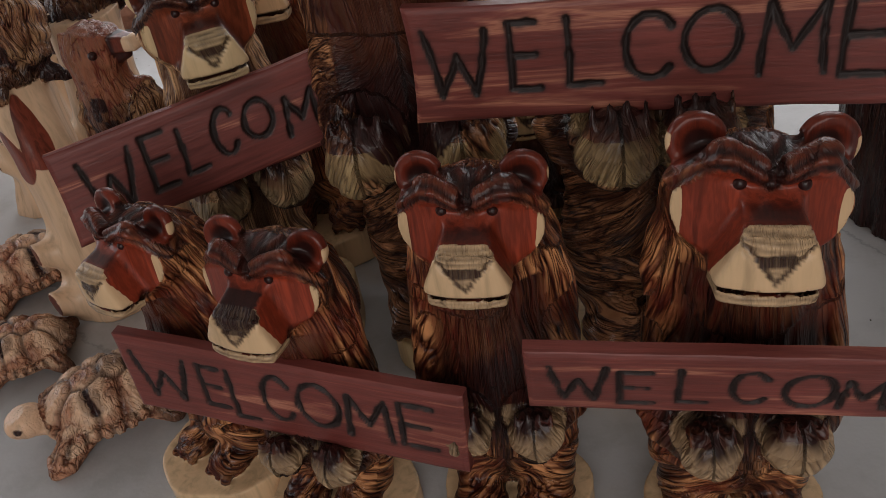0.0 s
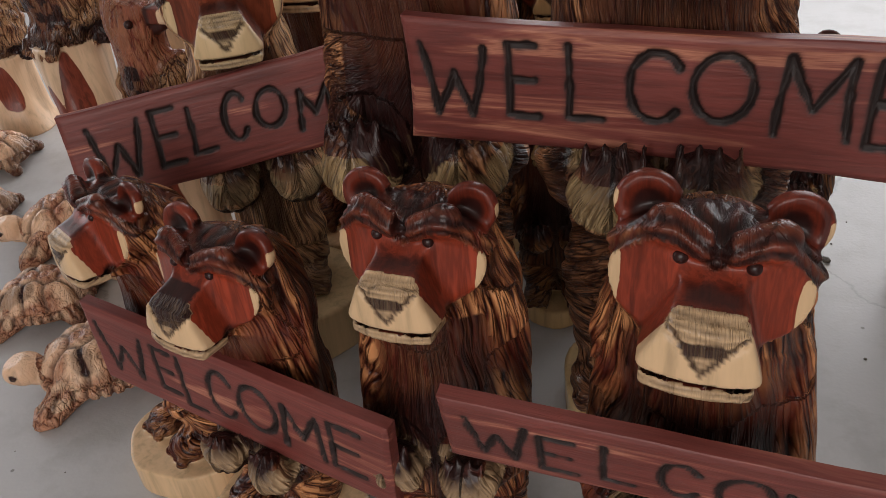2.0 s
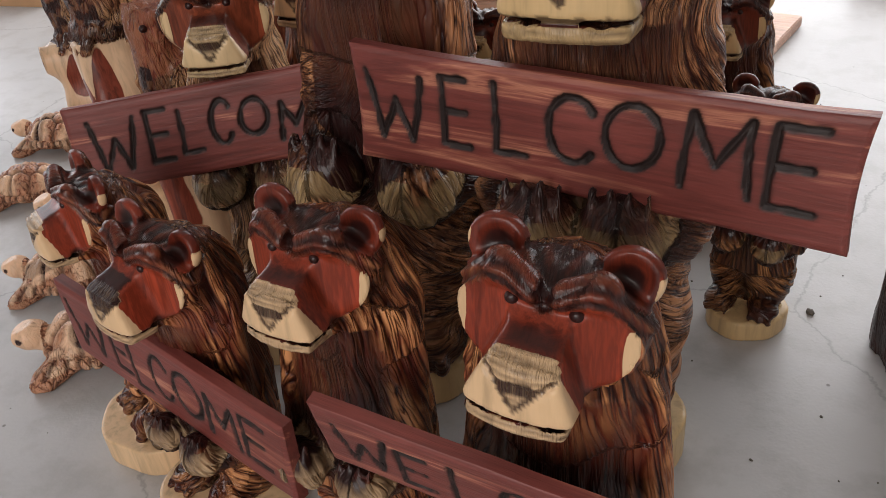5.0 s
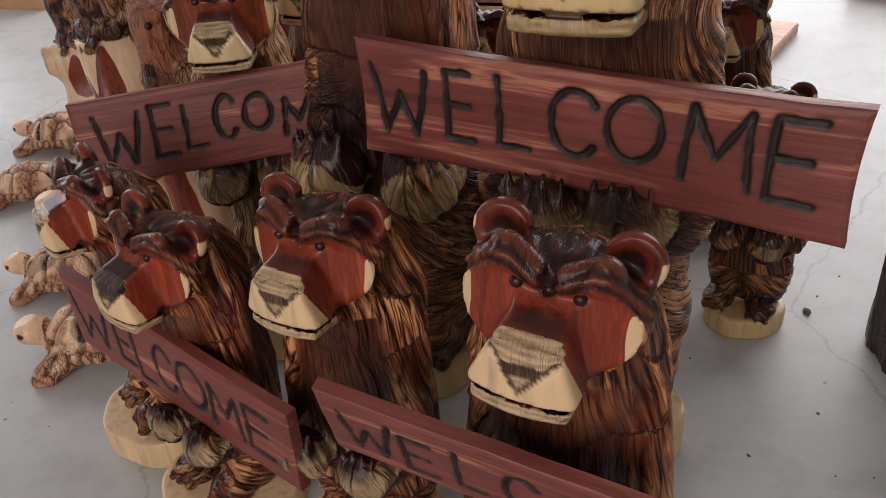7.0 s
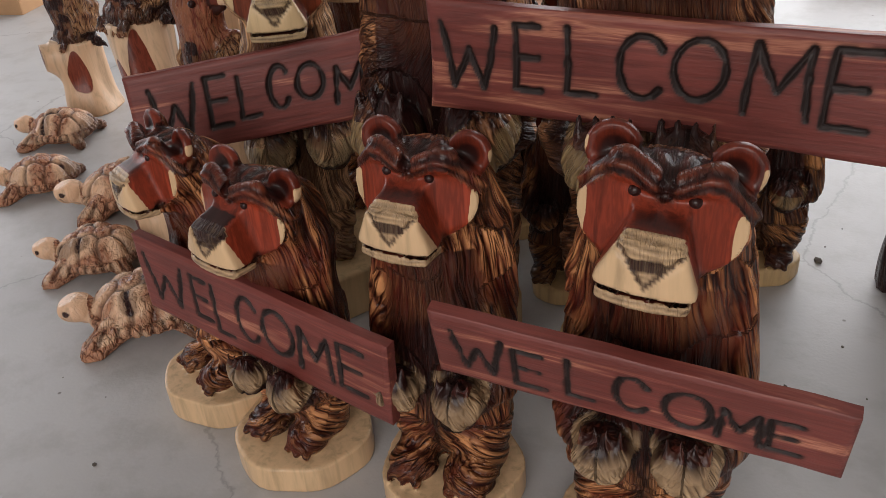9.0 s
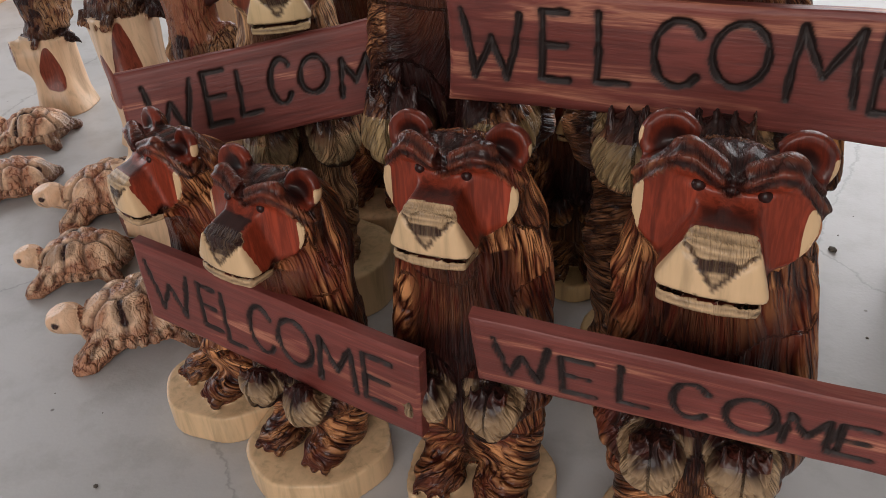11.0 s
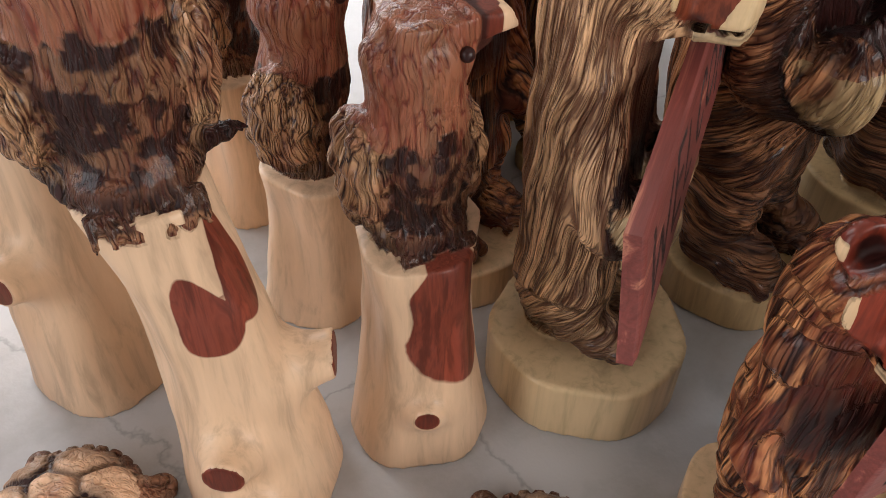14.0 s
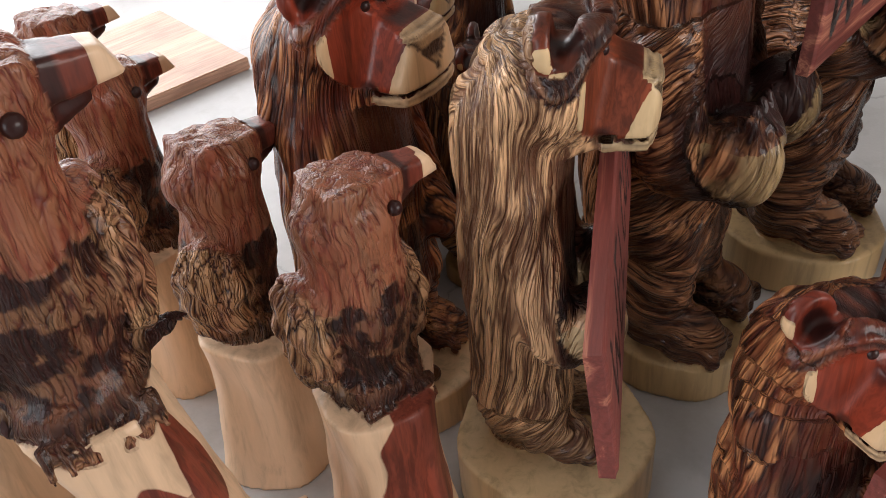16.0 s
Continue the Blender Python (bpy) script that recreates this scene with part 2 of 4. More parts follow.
# ---- mesh helpers ----
def hash01(i, j, k):
    n = (i * 73856093) ^ (j * 19349663) ^ (k * 83492791)
    n = (n ^ (n >> 13)) * 1274126177
    return ((n ^ (n >> 16)) & 0xFFFF) / 65535.0


def vnoise(p):
    """Smooth value noise in 0..1 for an array of places."""
    b = np.floor(p).astype(np.int64)
    f = p - b
    f = f * f * (3 - 2 * f)
    total = 0
    for dx in (0, 1):
        for dy in (0, 1):
            for dz in (0, 1):
                w = (f[:, 0] if dx else 1 - f[:, 0]) * (f[:, 1] if dy else 1 - f[:, 1]) * (f[:, 2] if dz else 1 - f[:, 2])
                total = total + w * hash01(b[:, 0] + dx, b[:, 1] + dy, b[:, 2] + dz)
    return total


def step(a, b, x):
    t = np.clip((x - a) / (b - a), 0, 1)
    return t * t * (3 - 2 * t)


def ell(p, c, r):
    q = p - np.array(c, np.float32)
    r = np.array(r, np.float32)
    k0 = np.linalg.norm(q / r, axis=1)
    k1 = np.linalg.norm(q / (r * r), axis=1)
    return k0 * (k0 - 1) / np.maximum(k1, 1e-6)


def cap(p, a, b, ra, rb):
    a, b = np.array(a, np.float32), np.array(b, np.float32)
    d = b - a
    t = np.clip((p - a) @ d / (d @ d), 0, 1)
    return np.linalg.norm(p - a - t[:, None] * d, axis=1) - (ra + (rb - ra) * t)


def rbox(p, c, half, r):
    q = np.abs(p - np.array(c, np.float32)) - (np.array(half, np.float32) - r)
    return np.linalg.norm(np.maximum(q, 0), axis=1) + np.minimum(q.max(axis=1), 0) - r


def disc(p, c, r, h, e=0.0):
    """Upright cylinder with its foot at c, radius r, height h; e makes its outline uneven."""
    x, y, z = p[:, 0] - c[0], p[:, 1] - c[1], p[:, 2] - c[2]
    a = np.arctan2(y, x)
    rr = r * (1 + e * np.sin(3 * a + 1.3) + 0.6 * e * np.sin(7 * a))
    return np.maximum(np.hypot(x, y) - rr, np.abs(z - h / 2) - h / 2)


def join(a, b, k):
    h = np.clip(0.5 + 0.5 * (b - a) / k, 0, 1)
    return b + (a - b) * h - k * h * (1 - h)


def carve(a, b, k):
    return -join(-a, b, k)


def surface(field, lo, hi, h):
    """Surface nets: places and quads of the zero surface of a field over a box."""
    lo, hi = np.array(lo, float), np.array(hi, float)
    n = np.ceil((hi - lo) / h).astype(int) + 1
    axes = [lo[i] + h * np.arange(n[i]) for i in range(3)]
    coarse = 4
    val = np.full(n, 1.0, np.float32)
    # only blocks that can hold the surface are worked out finely
    cs = [np.arange(0, n[i] + coarse, coarse) for i in range(3)]
    cg = np.stack(np.meshgrid(*[lo[i] + h * cs[i] for i in range(3)], indexing="ij"), -1).reshape(-1, 3).astype(np.float32)
    cv = field(cg).reshape([len(c) for c in cs])
    near = np.abs(cv) < 4.2 * h * coarse * 0.5 + 0.01
    val = np.repeat(np.repeat(np.repeat(np.sign(cv), coarse, 0), coarse, 1), coarse, 2)[2:, 2:, 2:][: n[0], : n[1], : n[2]].astype(np.float32)
    full = np.ones(n, np.float32)
    full[: val.shape[0], : val.shape[1], : val.shape[2]] = val
    mask = np.repeat(np.repeat(np.repeat(near, coarse, 0), coarse, 1), coarse, 2)[2:, 2:, 2:][: n[0], : n[1], : n[2]]
    fullmask = np.zeros(n, bool)
    fullmask[: mask.shape[0], : mask.shape[1], : mask.shape[2]] = mask
    idx = np.argwhere(fullmask)
    full[fullmask] = field((lo + h * idx).astype(np.float32))
    val = full
    ins = val < 0
    acc = np.zeros((*(n - 1), 3), np.float32)
    cnt = np.zeros(n - 1, np.float32)
    corner = [(i, j, k) for i in (0, 1) for j in (0, 1) for k in (0, 1)]

    def sl(o):
        return tuple(slice(o[i], n[i] - 1 + o[i]) for i in range(3))

    for a in corner:
        for ax in range(3):
            if a[ax] == 0:
                b = list(a)
                b[ax] = 1
                va, vb = val[sl(a)], val[sl(b)]
                hit = ins[sl(a)] != ins[sl(b)]
                t = np.where(hit, va / np.where(hit, va - vb, 1), 0)
                for d in range(3):
                    acc[..., d] += np.where(hit, a[d] + (t if d == ax else 0), 0)
                cnt += hit
    live = cnt > 0
    index = np.full(n - 1, -1)
    index[live] = np.arange(live.sum())
    cells = np.argwhere(live)
    verts = lo + h * (cells + acc[live] / cnt[live][:, None])
    quads = []
    for ax in range(3):
        u, v = (ax + 1) % 3, (ax + 2) % 3
        a = [slice(1, n[i] - 1) for i in range(3)]
        b = list(a)
        a[ax], b[ax] = slice(0, n[ax] - 1), slice(1, n[ax])
        cross = np.argwhere(ins[tuple(a)] != ins[tuple(b)])
        cross[:, u] += 1
        cross[:, v] += 1
        inside = ins[cross[:, 0], cross[:, 1], cross[:, 2]]

        def cell(du, dv):
            c = cross.copy()
            c[:, u] -= du
            c[:, v] -= dv
            return index[c[:, 0], c[:, 1], c[:, 2]]

        q = np.stack([cell(1, 1), cell(0, 1), cell(0, 0), cell(1, 0)], 1)
        q[~inside] = q[~inside][:, ::-1]
        quads.append(q)
    quads = np.concatenate(quads)
    return verts, quads[(quads >= 0).all(axis=1)]


def normals_of(v, q):
    n = np.zeros_like(v)
    fn = np.cross(v[q[:, 2]] - v[q[:, 0]], v[q[:, 3]] - v[q[:, 1]])
    for k in range(4):
        np.add.at(n, q[:, k], fn)
    return n / np.maximum(np.linalg.norm(n, axis=1), 1e-12)[:, None]


def solid(name, v, q, mat, zone=None, flow=None, groove=None):
    me = bpy.data.meshes.new(name)
    me.vertices.add(len(v))
    me.vertices.foreach_set("co", v.astype(np.float32).ravel())
    me.loops.add(q.size)
    me.loops.foreach_set("vertex_index", q.astype(np.int32).ravel())
    me.polygons.add(len(q))
    me.polygons.foreach_set("loop_start", np.arange(0, q.size, 4, dtype=np.int32))
    me.polygons.foreach_set("use_smooth", np.ones(len(q), bool))
    me.update(calc_edges=True)
    me.validate()
    if zone is not None:
        at = me.attributes.new("zone", "FLOAT_COLOR", "POINT")
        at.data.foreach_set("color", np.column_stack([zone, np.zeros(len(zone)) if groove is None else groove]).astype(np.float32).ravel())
    if flow is not None:
        at = me.attributes.new("flow", "FLOAT_VECTOR", "POINT")
        at.data.foreach_set("vector", flow.astype(np.float32).ravel())
    me.materials.append(mat)
    return new(name, me)


def part(name, bm, mat, parent=None, label=""):
    me = bpy.data.meshes.new(name)
    bmesh.ops.recalc_face_normals(bm, faces=bm.faces)
    bm.to_mesh(me)
    bm.free()
    me.materials.append(mat)
    ob = new(name, me)
    ob.parent = parent
    if label:
        ob["label"] = label
    return ob


def box_bm(lo, hi, bevel=0.0, bm=None):
    bm = bm or bmesh.new()
    c = [(a + b) / 2 for a, b in zip(lo, hi)]
    s = [b - a for a, b in zip(lo, hi)]
    made = bmesh.ops.create_cube(bm, size=1, matrix=Matrix.Translation(c) @ Matrix.Diagonal((*s, 1)))
    if bevel:
        edges = {e for v in made["verts"] for e in v.link_edges}
        bmesh.ops.bevel(bm, geom=list(edges), offset=bevel, segments=2, affect="EDGES")
    return bm


# ---- the setting ----
tagged(part("floor", box_bm((-5, -3, -0.12), (5, 5.4, 0)), FLOOR), "light grey painted concrete floor with stains and fine cracks", "floor", kind="structure")
tagged(part("ground", box_bm((-40, -40, -0.3), (40, 60, -0.13)), GROUND), "pale gravel yard outside the open doors", "ground", kind="structure")
# ceiling and walls are unseen, added to enclose the room and set ambient light
tagged(part("ceiling", box_bm((-5.15, -3.15, 3.4), (5.15, 5.55, 3.55)), CEIL), "plain off-white ceiling, unseen, added to close the room", "ceiling", kind="structure")


def wall(name, boxes):
    bm = bmesh.new()
    for lo, hi in boxes:
        box_bm(lo, hi, 0, bm)
    tagged(part(name, bm, WALL), "plain off-white painted wall, unseen, added to close the room", "wall", kind="structure")


# the gap in the south wall is invented along with the front fill
wall("wall_south", [((-5.15, -3.15, -0.12), (-1.0, -3, 3.4)), ((2.2, -3.15, -0.12), (5.15, -3, 3.4)), ((-1.0, -3.15, 3.0), (2.2, -3, 3.4))])
wall("wall_east", [((5, -3, -0.12), (5.15, 5.4, 3.4))])
wall("wall_west", [((-5.15, -3, -0.12), (-5, 0.6, 3.4)), ((-5.15, 4.4, -0.12), (-5, 5.4, 3.4)), ((-5.15, 0.6, 3.0), (-5, 4.4, 3.4))])
wall("wall_north", [((-5.15, 5.4, -0.12), (-3.0, 5.55, 3.4)), ((3.4, 5.4, -0.12), (5.15, 5.55, 3.4)), ((-3.0, 5.4, 3.3), (3.4, 5.55, 3.4))])


# ---- carved statues ----
def turned(p, pivot, yaw=0.0, nod=0.0, tilt=0.0):
    """Places in the frame of a head at pivot that is turned by yaw (to its left), tipped back by nod and leant aside by tilt degrees."""
    q = p - np.array(pivot, np.float32)
    c, s = math.cos(radians(-yaw)), math.sin(radians(-yaw))
    x, y = q[:, 0] * c - q[:, 1] * s, q[:, 0] * s + q[:, 1] * c
    c, s = math.cos(radians(nod)), math.sin(radians(nod))
    y, z = y * c - q[:, 2] * s, y * s + q[:, 2] * c
    c, s = math.cos(radians(tilt)), math.sin(radians(tilt))
    return np.stack([x * c - z * s, y, x * s + z * c], 1)


def unturned(q, pivot, yaw, nod, tilt):
    """The way back from the head's frame."""
    c, s = math.cos(radians(tilt)), math.sin(radians(tilt))
    x, z = q[:, 0] * c + q[:, 2] * s, -q[:, 0] * s + q[:, 2] * c
    c, s = math.cos(radians(nod)), math.sin(radians(nod))
    y, z = q[:, 1] * c + z * s, -q[:, 1] * s + z * c
    c, s = math.cos(radians(yaw)), math.sin(radians(yaw))
    return np.stack([x * c - y * s, x * s + y * c, z], 1) + np.array(pivot)


def meet(k, *fields):
    """The part that several fields share, with edges rounded by k."""
    v = fields[0]
    for f in fields[1:]:
        v = -join(-v, -f, k)
    return v


def bead(n=5):
    """Places and quads of a unit ball made from a cube."""
    verts, quads = [], []
    k = np.linspace(-1, 1, n)
    for ax in range(3):
        for sgn in (-1, 1):
            a, b = np.meshgrid(k, k, indexing="ij")
            p = np.zeros((n, n, 3))
            p[..., ax], p[..., (ax + 1) % 3], p[..., (ax + 2) % 3] = sgn, a, b
            i = np.arange(n * n).reshape(n, n) + len(verts) * n * n
            f = np.stack([i[:-1, :-1], i[1:, :-1], i[1:, 1:], i[:-1, 1:]], -1).reshape(-1, 4)
            quads.append(f if sgn > 0 else f[:, ::-1])
            verts.append(p.reshape(-1, 3))
    verts, back = np.unique(np.round(np.concatenate(verts), 6), axis=0, return_inverse=True)
    return verts / np.linalg.norm(verts, axis=1)[:, None], back.ravel()[np.concatenate(quads)]


def bear(H, at, yaw, label, h=0.0042, wide=1.0, head=1.0, nod=8, look_to=0, base_h=0.075, base_r=0.165, paws="up", paw_z=0.50, mat=None,
         seed=0.0, dark_nose=False, bib=1.0, chevron=0.0, paw_gap=0.075, foot=1.0, base_y=-0.035, paw_y=-0.125, apron=False, tilt=0.0, light_paws=0.0, tufted=True):
    """A carved bear, H metres tall to the top of its skull, that faces -y before it is turned by yaw."""
    mat = mat or BEAR
    w = wide
    hs = head
    pivot = (0, -0.012, 0.850)
    ear, eye = (0.091, -0.024, 0.055), (0.043, -0.104, 0.020)
    px, py = paw_gap, paw_y * w

    def head_field(q):
        m = np.stack([np.abs(q[:, 0]), q[:, 1], q[:, 2]], 1)
        x, y, z = m.T
        v = ell(m, (0, 0.0, -0.040), (0.128, 0.108, 0.100))
        v = join(v, ell(m, (0.058, -0.035, -0.025), (0.076, 0.078, 0.076)), 0.018)
        # flat cut planes of the face, sloping back from the middle
        v = np.maximum(v, (-0.116 - y + 0.40 * x - 0.10 * (z + 0.03)) * 0.92)
        # brow: a rolled ridge over each eye, parted by a deep cut
        v = join(v, cap(m, (0.016, -0.098, 0.040), (0.066, -0.086, 0.056), 0.020, 0.024), 0.012)
        v = join(v, cap(m, (0.066, -0.086, 0.052), (0.122, -0.036, 0.000), 0.022, 0.018), 0.012)
        # muzzle: a block with a flat sloping bridge, sides that flare to the mouth and a blunt front
        half = 0.041 + 0.034 * np.clip((-0.010 - z) / 0.088, 0, 1)
        mz = meet(0.009, (x - half) * 0.93, (z - 0.006 - 0.46 * (y + 0.105)) * 0.9, -0.180 + 3.0 * x * x - 0.10 * (z + 0.06) - y, -0.110 - z, y + 0.02)
        v = join(v, mz, 0.014)
        lip = meet(0.008, x - 0.070, -0.172 + 3.2 * x * x - y, -0.134 - z, z + 0.095, y + 0.02)
        v = join(v, lip, 0.006)
        # nose: a raised wedge on the front, cut round with a groove
        v = carve(v, cap(m, (0.048, -0.172, -0.036), (0.000, -0.188, -0.090), 0.0050, 0.0050), 0.003)
        v = carve(v, ell(m, (0, -0.186, -0.058), (0.026, 0.009, 0.009)), 0.004)
        v = carve(v, cap(m, (0, -0.168, -0.022), (0.042, -0.164, -0.024), 0.0035, 0.0035), 0.003)
        # mouth line, curled up at its ends
        v = carve(v, meet(0.003, np.abs(z + 0.111) - 0.0028, y + 0.090, -0.30 - y), 0.003)
        v = carve(v, cap(m, (0.074, -0.100, -0.110), (0.080, -0.088, -0.094), 0.006, 0.007), 0.004)
        v = carve(v, cap(m, (0, -0.128, 0.018), (0, -0.062, 0.085), 0.010, 0.013), 0.008)
        e = ell(m, ear, (0.044, 0.030, 0.043))
        e = np.maximum(e, ear[1] - 0.012 - y)
        e = carve(e, ell(m, (ear[0] + 0.001, ear[1] - 0.020, ear[2] + 0.001), (0.030, 0.018, 0.029)), 0.006)
        v = join(v, e, 0.009)
        return v

    def field(p):
        p = p / H
        m = np.stack([np.abs(p[:, 0]), p[:, 1], p[:, 2]], 1)
        v = ell(m, (0, 0.025, 0.40), (0.140 * w, 0.120 * w, 0.36))
        v = join(v, cap(m, (0, 0.015, 0.25), (0, 0.025, 0.765), 0.122 * w, 0.118 * w), 0.04)
        v = join(v, ell(m, (0.03, 0.02, 0.70), (0.118 * w, 0.105 * w, 0.16)), 0.03)
        # legs, knees and feet
        v = join(v, cap(m, (0.072 * w, -0.015, base_h + 0.05), (0.080 * w, -0.02, 0.27), 0.066 * w, 0.074 * w), 0.018)
        v = join(v, ell(m, (0.072 * w, -0.088 * w, base_h + 0.034), (0.062 * w * foot, 0.072 * w, 0.046)), 0.012)
        for k in (-1, 0, 1):
            v = join(v, ell(m, (0.075 * w + 0.034 * w * k, -0.146 * w, base_h + 0.022), (0.017, 0.020, 0.020)), 0.006)
        v = carve(v, cap(m, (0, -0.17 * w, base_h), (0, -0.12 * w, 0.28), 0.018, 0.010), 0.02)
        # arms and paws
        v = join(v, cap(m, (0.118 * w, 0.0, 0.66), (0.138 * w, -0.035, paw_z - 0.02), 0.042, 0.046), 0.022)
        if paws == "up":
            v = join(v, cap(m, (0.132 * w, -0.05, paw_z - 0.04), (px, py + 0.005, paw_z - 0.045), 0.044, 0.048), 0.016)
            v = join(v, ell(m, (px, py - 0.012, paw_z - 0.020), (0.062, 0.050, 0.064)), 0.008)
            for k in (-1.5, -0.5, 0.5, 1.5):
                v = join(v, cap(m, (px + 0.023 * k, py - 0.036, paw_z + 0.008), (px + 0.023 * k, py - 0.022, paw_z + 0.05), 0.0115, 0.007), 0.004)
        else:
            v = join(v, cap(m, (0.138 * w, -0.04, paw_z - 0.03), (0.105 * w, -0.10 * w, paw_z - 0.11), 0.046, 0.042), 0.016)
        q = turned(p, pivot, look_to, nod, tilt) / hs
        v = join(v, head_field(q) * hs, 0.018)
        b = disc(p, (0, base_y, 0), base_r * w, base_h, 0.03)
        return np.minimum(v, b) * H

    r = 0.27 * H * max(w, hs)
    v, q = surface(field, (-r, -r * 1.1, -0.01), (r, r, H * 1.04), h)
    nrm = normals_of(v, q)
    p = v / H
    hq = turned(p.astype(np.float32), pivot, look_to, nod, tilt) / hs
    mx, hy, hz = np.abs(hq[:, 0]), hq[:, 1], hq[:, 2]
    hm = np.stack([mx, hy, hz], 1)
    n1 = vnoise(v * 60 + seed)
    n2 = vnoise(v * 22 + seed + 9)
    in_head = (hz > -0.148) & (hy < 0.14) & (p[:, 2] > 0.6)
    earr = np.linalg.norm((hm - np.array(ear)) / np.array((0.052, 0.05, 0.051)), axis=1)
    is_ear = (earr < 1.05) & (hz > 0.022) & (mx > 0.052)
    muzzle = in_head & (hy < -0.116 + 0.1 * mx) & (mx < 0.085) & (hz < 0.012) & (hz > -0.1125)
    brow_line = 0.010 + 0.58 * np.minimum(mx, 0.055) - 0.95 * np.maximum(0, mx - 0.078)
    mask = (mx / 0.128) ** 2 + ((hz + 0.026) / 0.090) ** 2
    face = in_head * (hy < -0.03) * step(1.05, 0.98, mask + 0.10 * (n2 - 0.5)) * (hz < brow_line)
    face = np.maximum(face, muzzle * 1.0)
    face = np.maximum(face, in_head * (mx < 0.085) * (hy < -0.07) * (hz < brow_line) * (hz > -0.10))
    earfront = is_ear & (hy < ear[1] + 0.012)
    smooth = np.where(earfront, 1.0, face)
    # sapwood: the front of the muzzle's flanks and a patch low on each cheek
    pale = muzzle * step(0.004, -0.004, hy + 0.55 * (hz + 0.11) + 0.124 + 0.010 * (n2 - 0.5)) * step(-0.022, -0.030, hz + 0.12 * mx)
    cheek = face * step(0.108, 0.114, mx + 0.020 * (n2 - 0.5)) * step(0.012, 0.0, hz) * (~muzzle)
    pale = np.maximum(pale, cheek)
    pale = np.maximum(pale, earfront * step(0.126, 0.132, mx + 0.02 * (n2 - 0.5)) * step(0.075, 0.06, hz))
    burn = np.zeros(len(v))
    rise = hz - brow_line
    stripe = 0.5 + 0.5 * np.sin((rise + 0.010 * (n2 - 0.5)) * 2 * math.pi / 0.021)
    brow = in_head & (rise > -0.002) & (hy < 0.0 + 0.03 * (n1 - 0.5)) & ~is_ear
    burn = np.maximum(burn, brow * np.clip(0.52 + 0.50 * stripe + 0.5 * (n2 - 0.5) - 2.2 * np.maximum(0, mx - 0.09), 0, 1))
    smooth = np.where(brow, np.clip(0.85 - 9 * np.maximum(0, mx - 0.085), 0, 1), smooth)
    burn = np.maximum(burn, in_head * step(0.020, 0.009, mx) * step(0.004, 0.022, hz) * (hy < -0.03) * 0.96)
    # torched bridge of the nose
    bridge = in_head * step(0.050, 0.030, mx + 0.014 * (n2 - 0.5)) * step(0.006, -0.006, hz) * (hz > -0.05) * step(-0.104, -0.122, hy)
    burn = np.maximum(burn, (in_head & (mx < 0.037) & (hy < -0.118) & (hz > -0.055)) * 0.97 if dark_nose else bridge * (0.62 + 0.35 * n2) * step(-0.168, -0.140, hy))
    half = np.clip(0.048 * (hz + 0.092) / 0.058, 0, 0.048)
    nose = in_head & (hy < -0.140) & (mx < half + 0.003) & (hz > -0.095) & (hz < -0.014) & (hy < -0.160 + 0.25 * (hz + 0.05))
    cuts = 0.5 + 0.5 * np.sin((hz + 0.25 * hy + 0.012 * n2) * 2 * math.pi / 0.0115)
    burn = np.where(nose, (0.30 + 0.65 * (hz > -0.052)) if dark_nose else 0.10 + 0.50 * cuts * (0.4 + n1), burn)
    burn = np.maximum(burn, nose * step(0.010, 0.003, np.abs(half - mx)) * (hz < -0.036) * 0.85)
    burn = np.where(nose & (mx < 0.027) & (np.abs(hz + 0.058) < 0.010), 0.9, burn)
    smooth = np.where(nose, 0.85, smooth)
    pale = np.where(nose, 0.9, pale)
    mouth = in_head & (np.abs(hz + 0.111) < 0.0050) & (hy < -0.075)
    burn = np.maximum(burn, mouth * 0.8)
    burn = np.maximum(burn, in_head * step(0.020, 0.010, np.linalg.norm(hm - np.array((0.078, -0.094, -0.100)), axis=1)) * 0.85)
    lip = in_head & (hz < -0.114) & (hz > -0.136) & (hy < -0.09) & (mx < 0.078)
    smooth = np.where(lip, 0.9, smooth)
    pale = np.where(lip, 0.9, pale)
    burn = np.where(lip, 0.12 + 0.5 * (0.5 + 0.5 * np.sin((hz + 0.008 * n2) * 2 * math.pi / 0.011)) * (0.5 + n1), burn)
    spot = np.linalg.norm(np.stack([mx - ear[0] + 0.002, hz - ear[2] + 0.002], 1), axis=1)
    burn = np.maximum(burn, earfront * step(0.034, 0.018, spot + 0.014 * (n2 - 0.5)) * 0.97)
    burn = np.maximum(burn, is_ear * (0.25 + 0.40 * n2) * (pale < 0.5))
    if apron:
        wedge = 0.10 * np.clip((p[:, 2] - 0.40) / 0.10, 0, 1)
        panel = (p[:, 1] < -0.01) & (np.abs(p[:, 0]) < wedge) & (p[:, 2] < 0.80)
        smooth = np.where(panel, 0.72, smooth)
        burn = np.where(panel, np.clip(0.45 + 0.35 * n2 + 0.6 * step(0.60, 0.50, p[:, 2]), 0, 1), burn)
    # dark bib below the chin, dark fold between the legs, darker towards the base
    ax = np.abs(p[:, 0])
    bibm = bib * step(0.125 * w, 0.095 * w, ax) * (p[:, 1] < -0.03) * step(paw_z - 0.05, paw_z + 0.04, p[:, 2]) * (~in_head | (hz < -0.137))
    burn = np.maximum(burn, bibm * (0.42 + 0.45 * n2 + 0.35 * step(0.62, 0.50, p[:, 2])))
    smooth = np.where(bibm > 0.4, np.maximum(smooth, 0.42), smooth)
    fold = step(0.04, 0.0, ax) * (p[:, 1] < -0.05) * (p[:, 2] < paw_z - 0.05) * (p[:, 2] > base_h + 0.02)
    burn = np.maximum(burn, fold * 0.75)
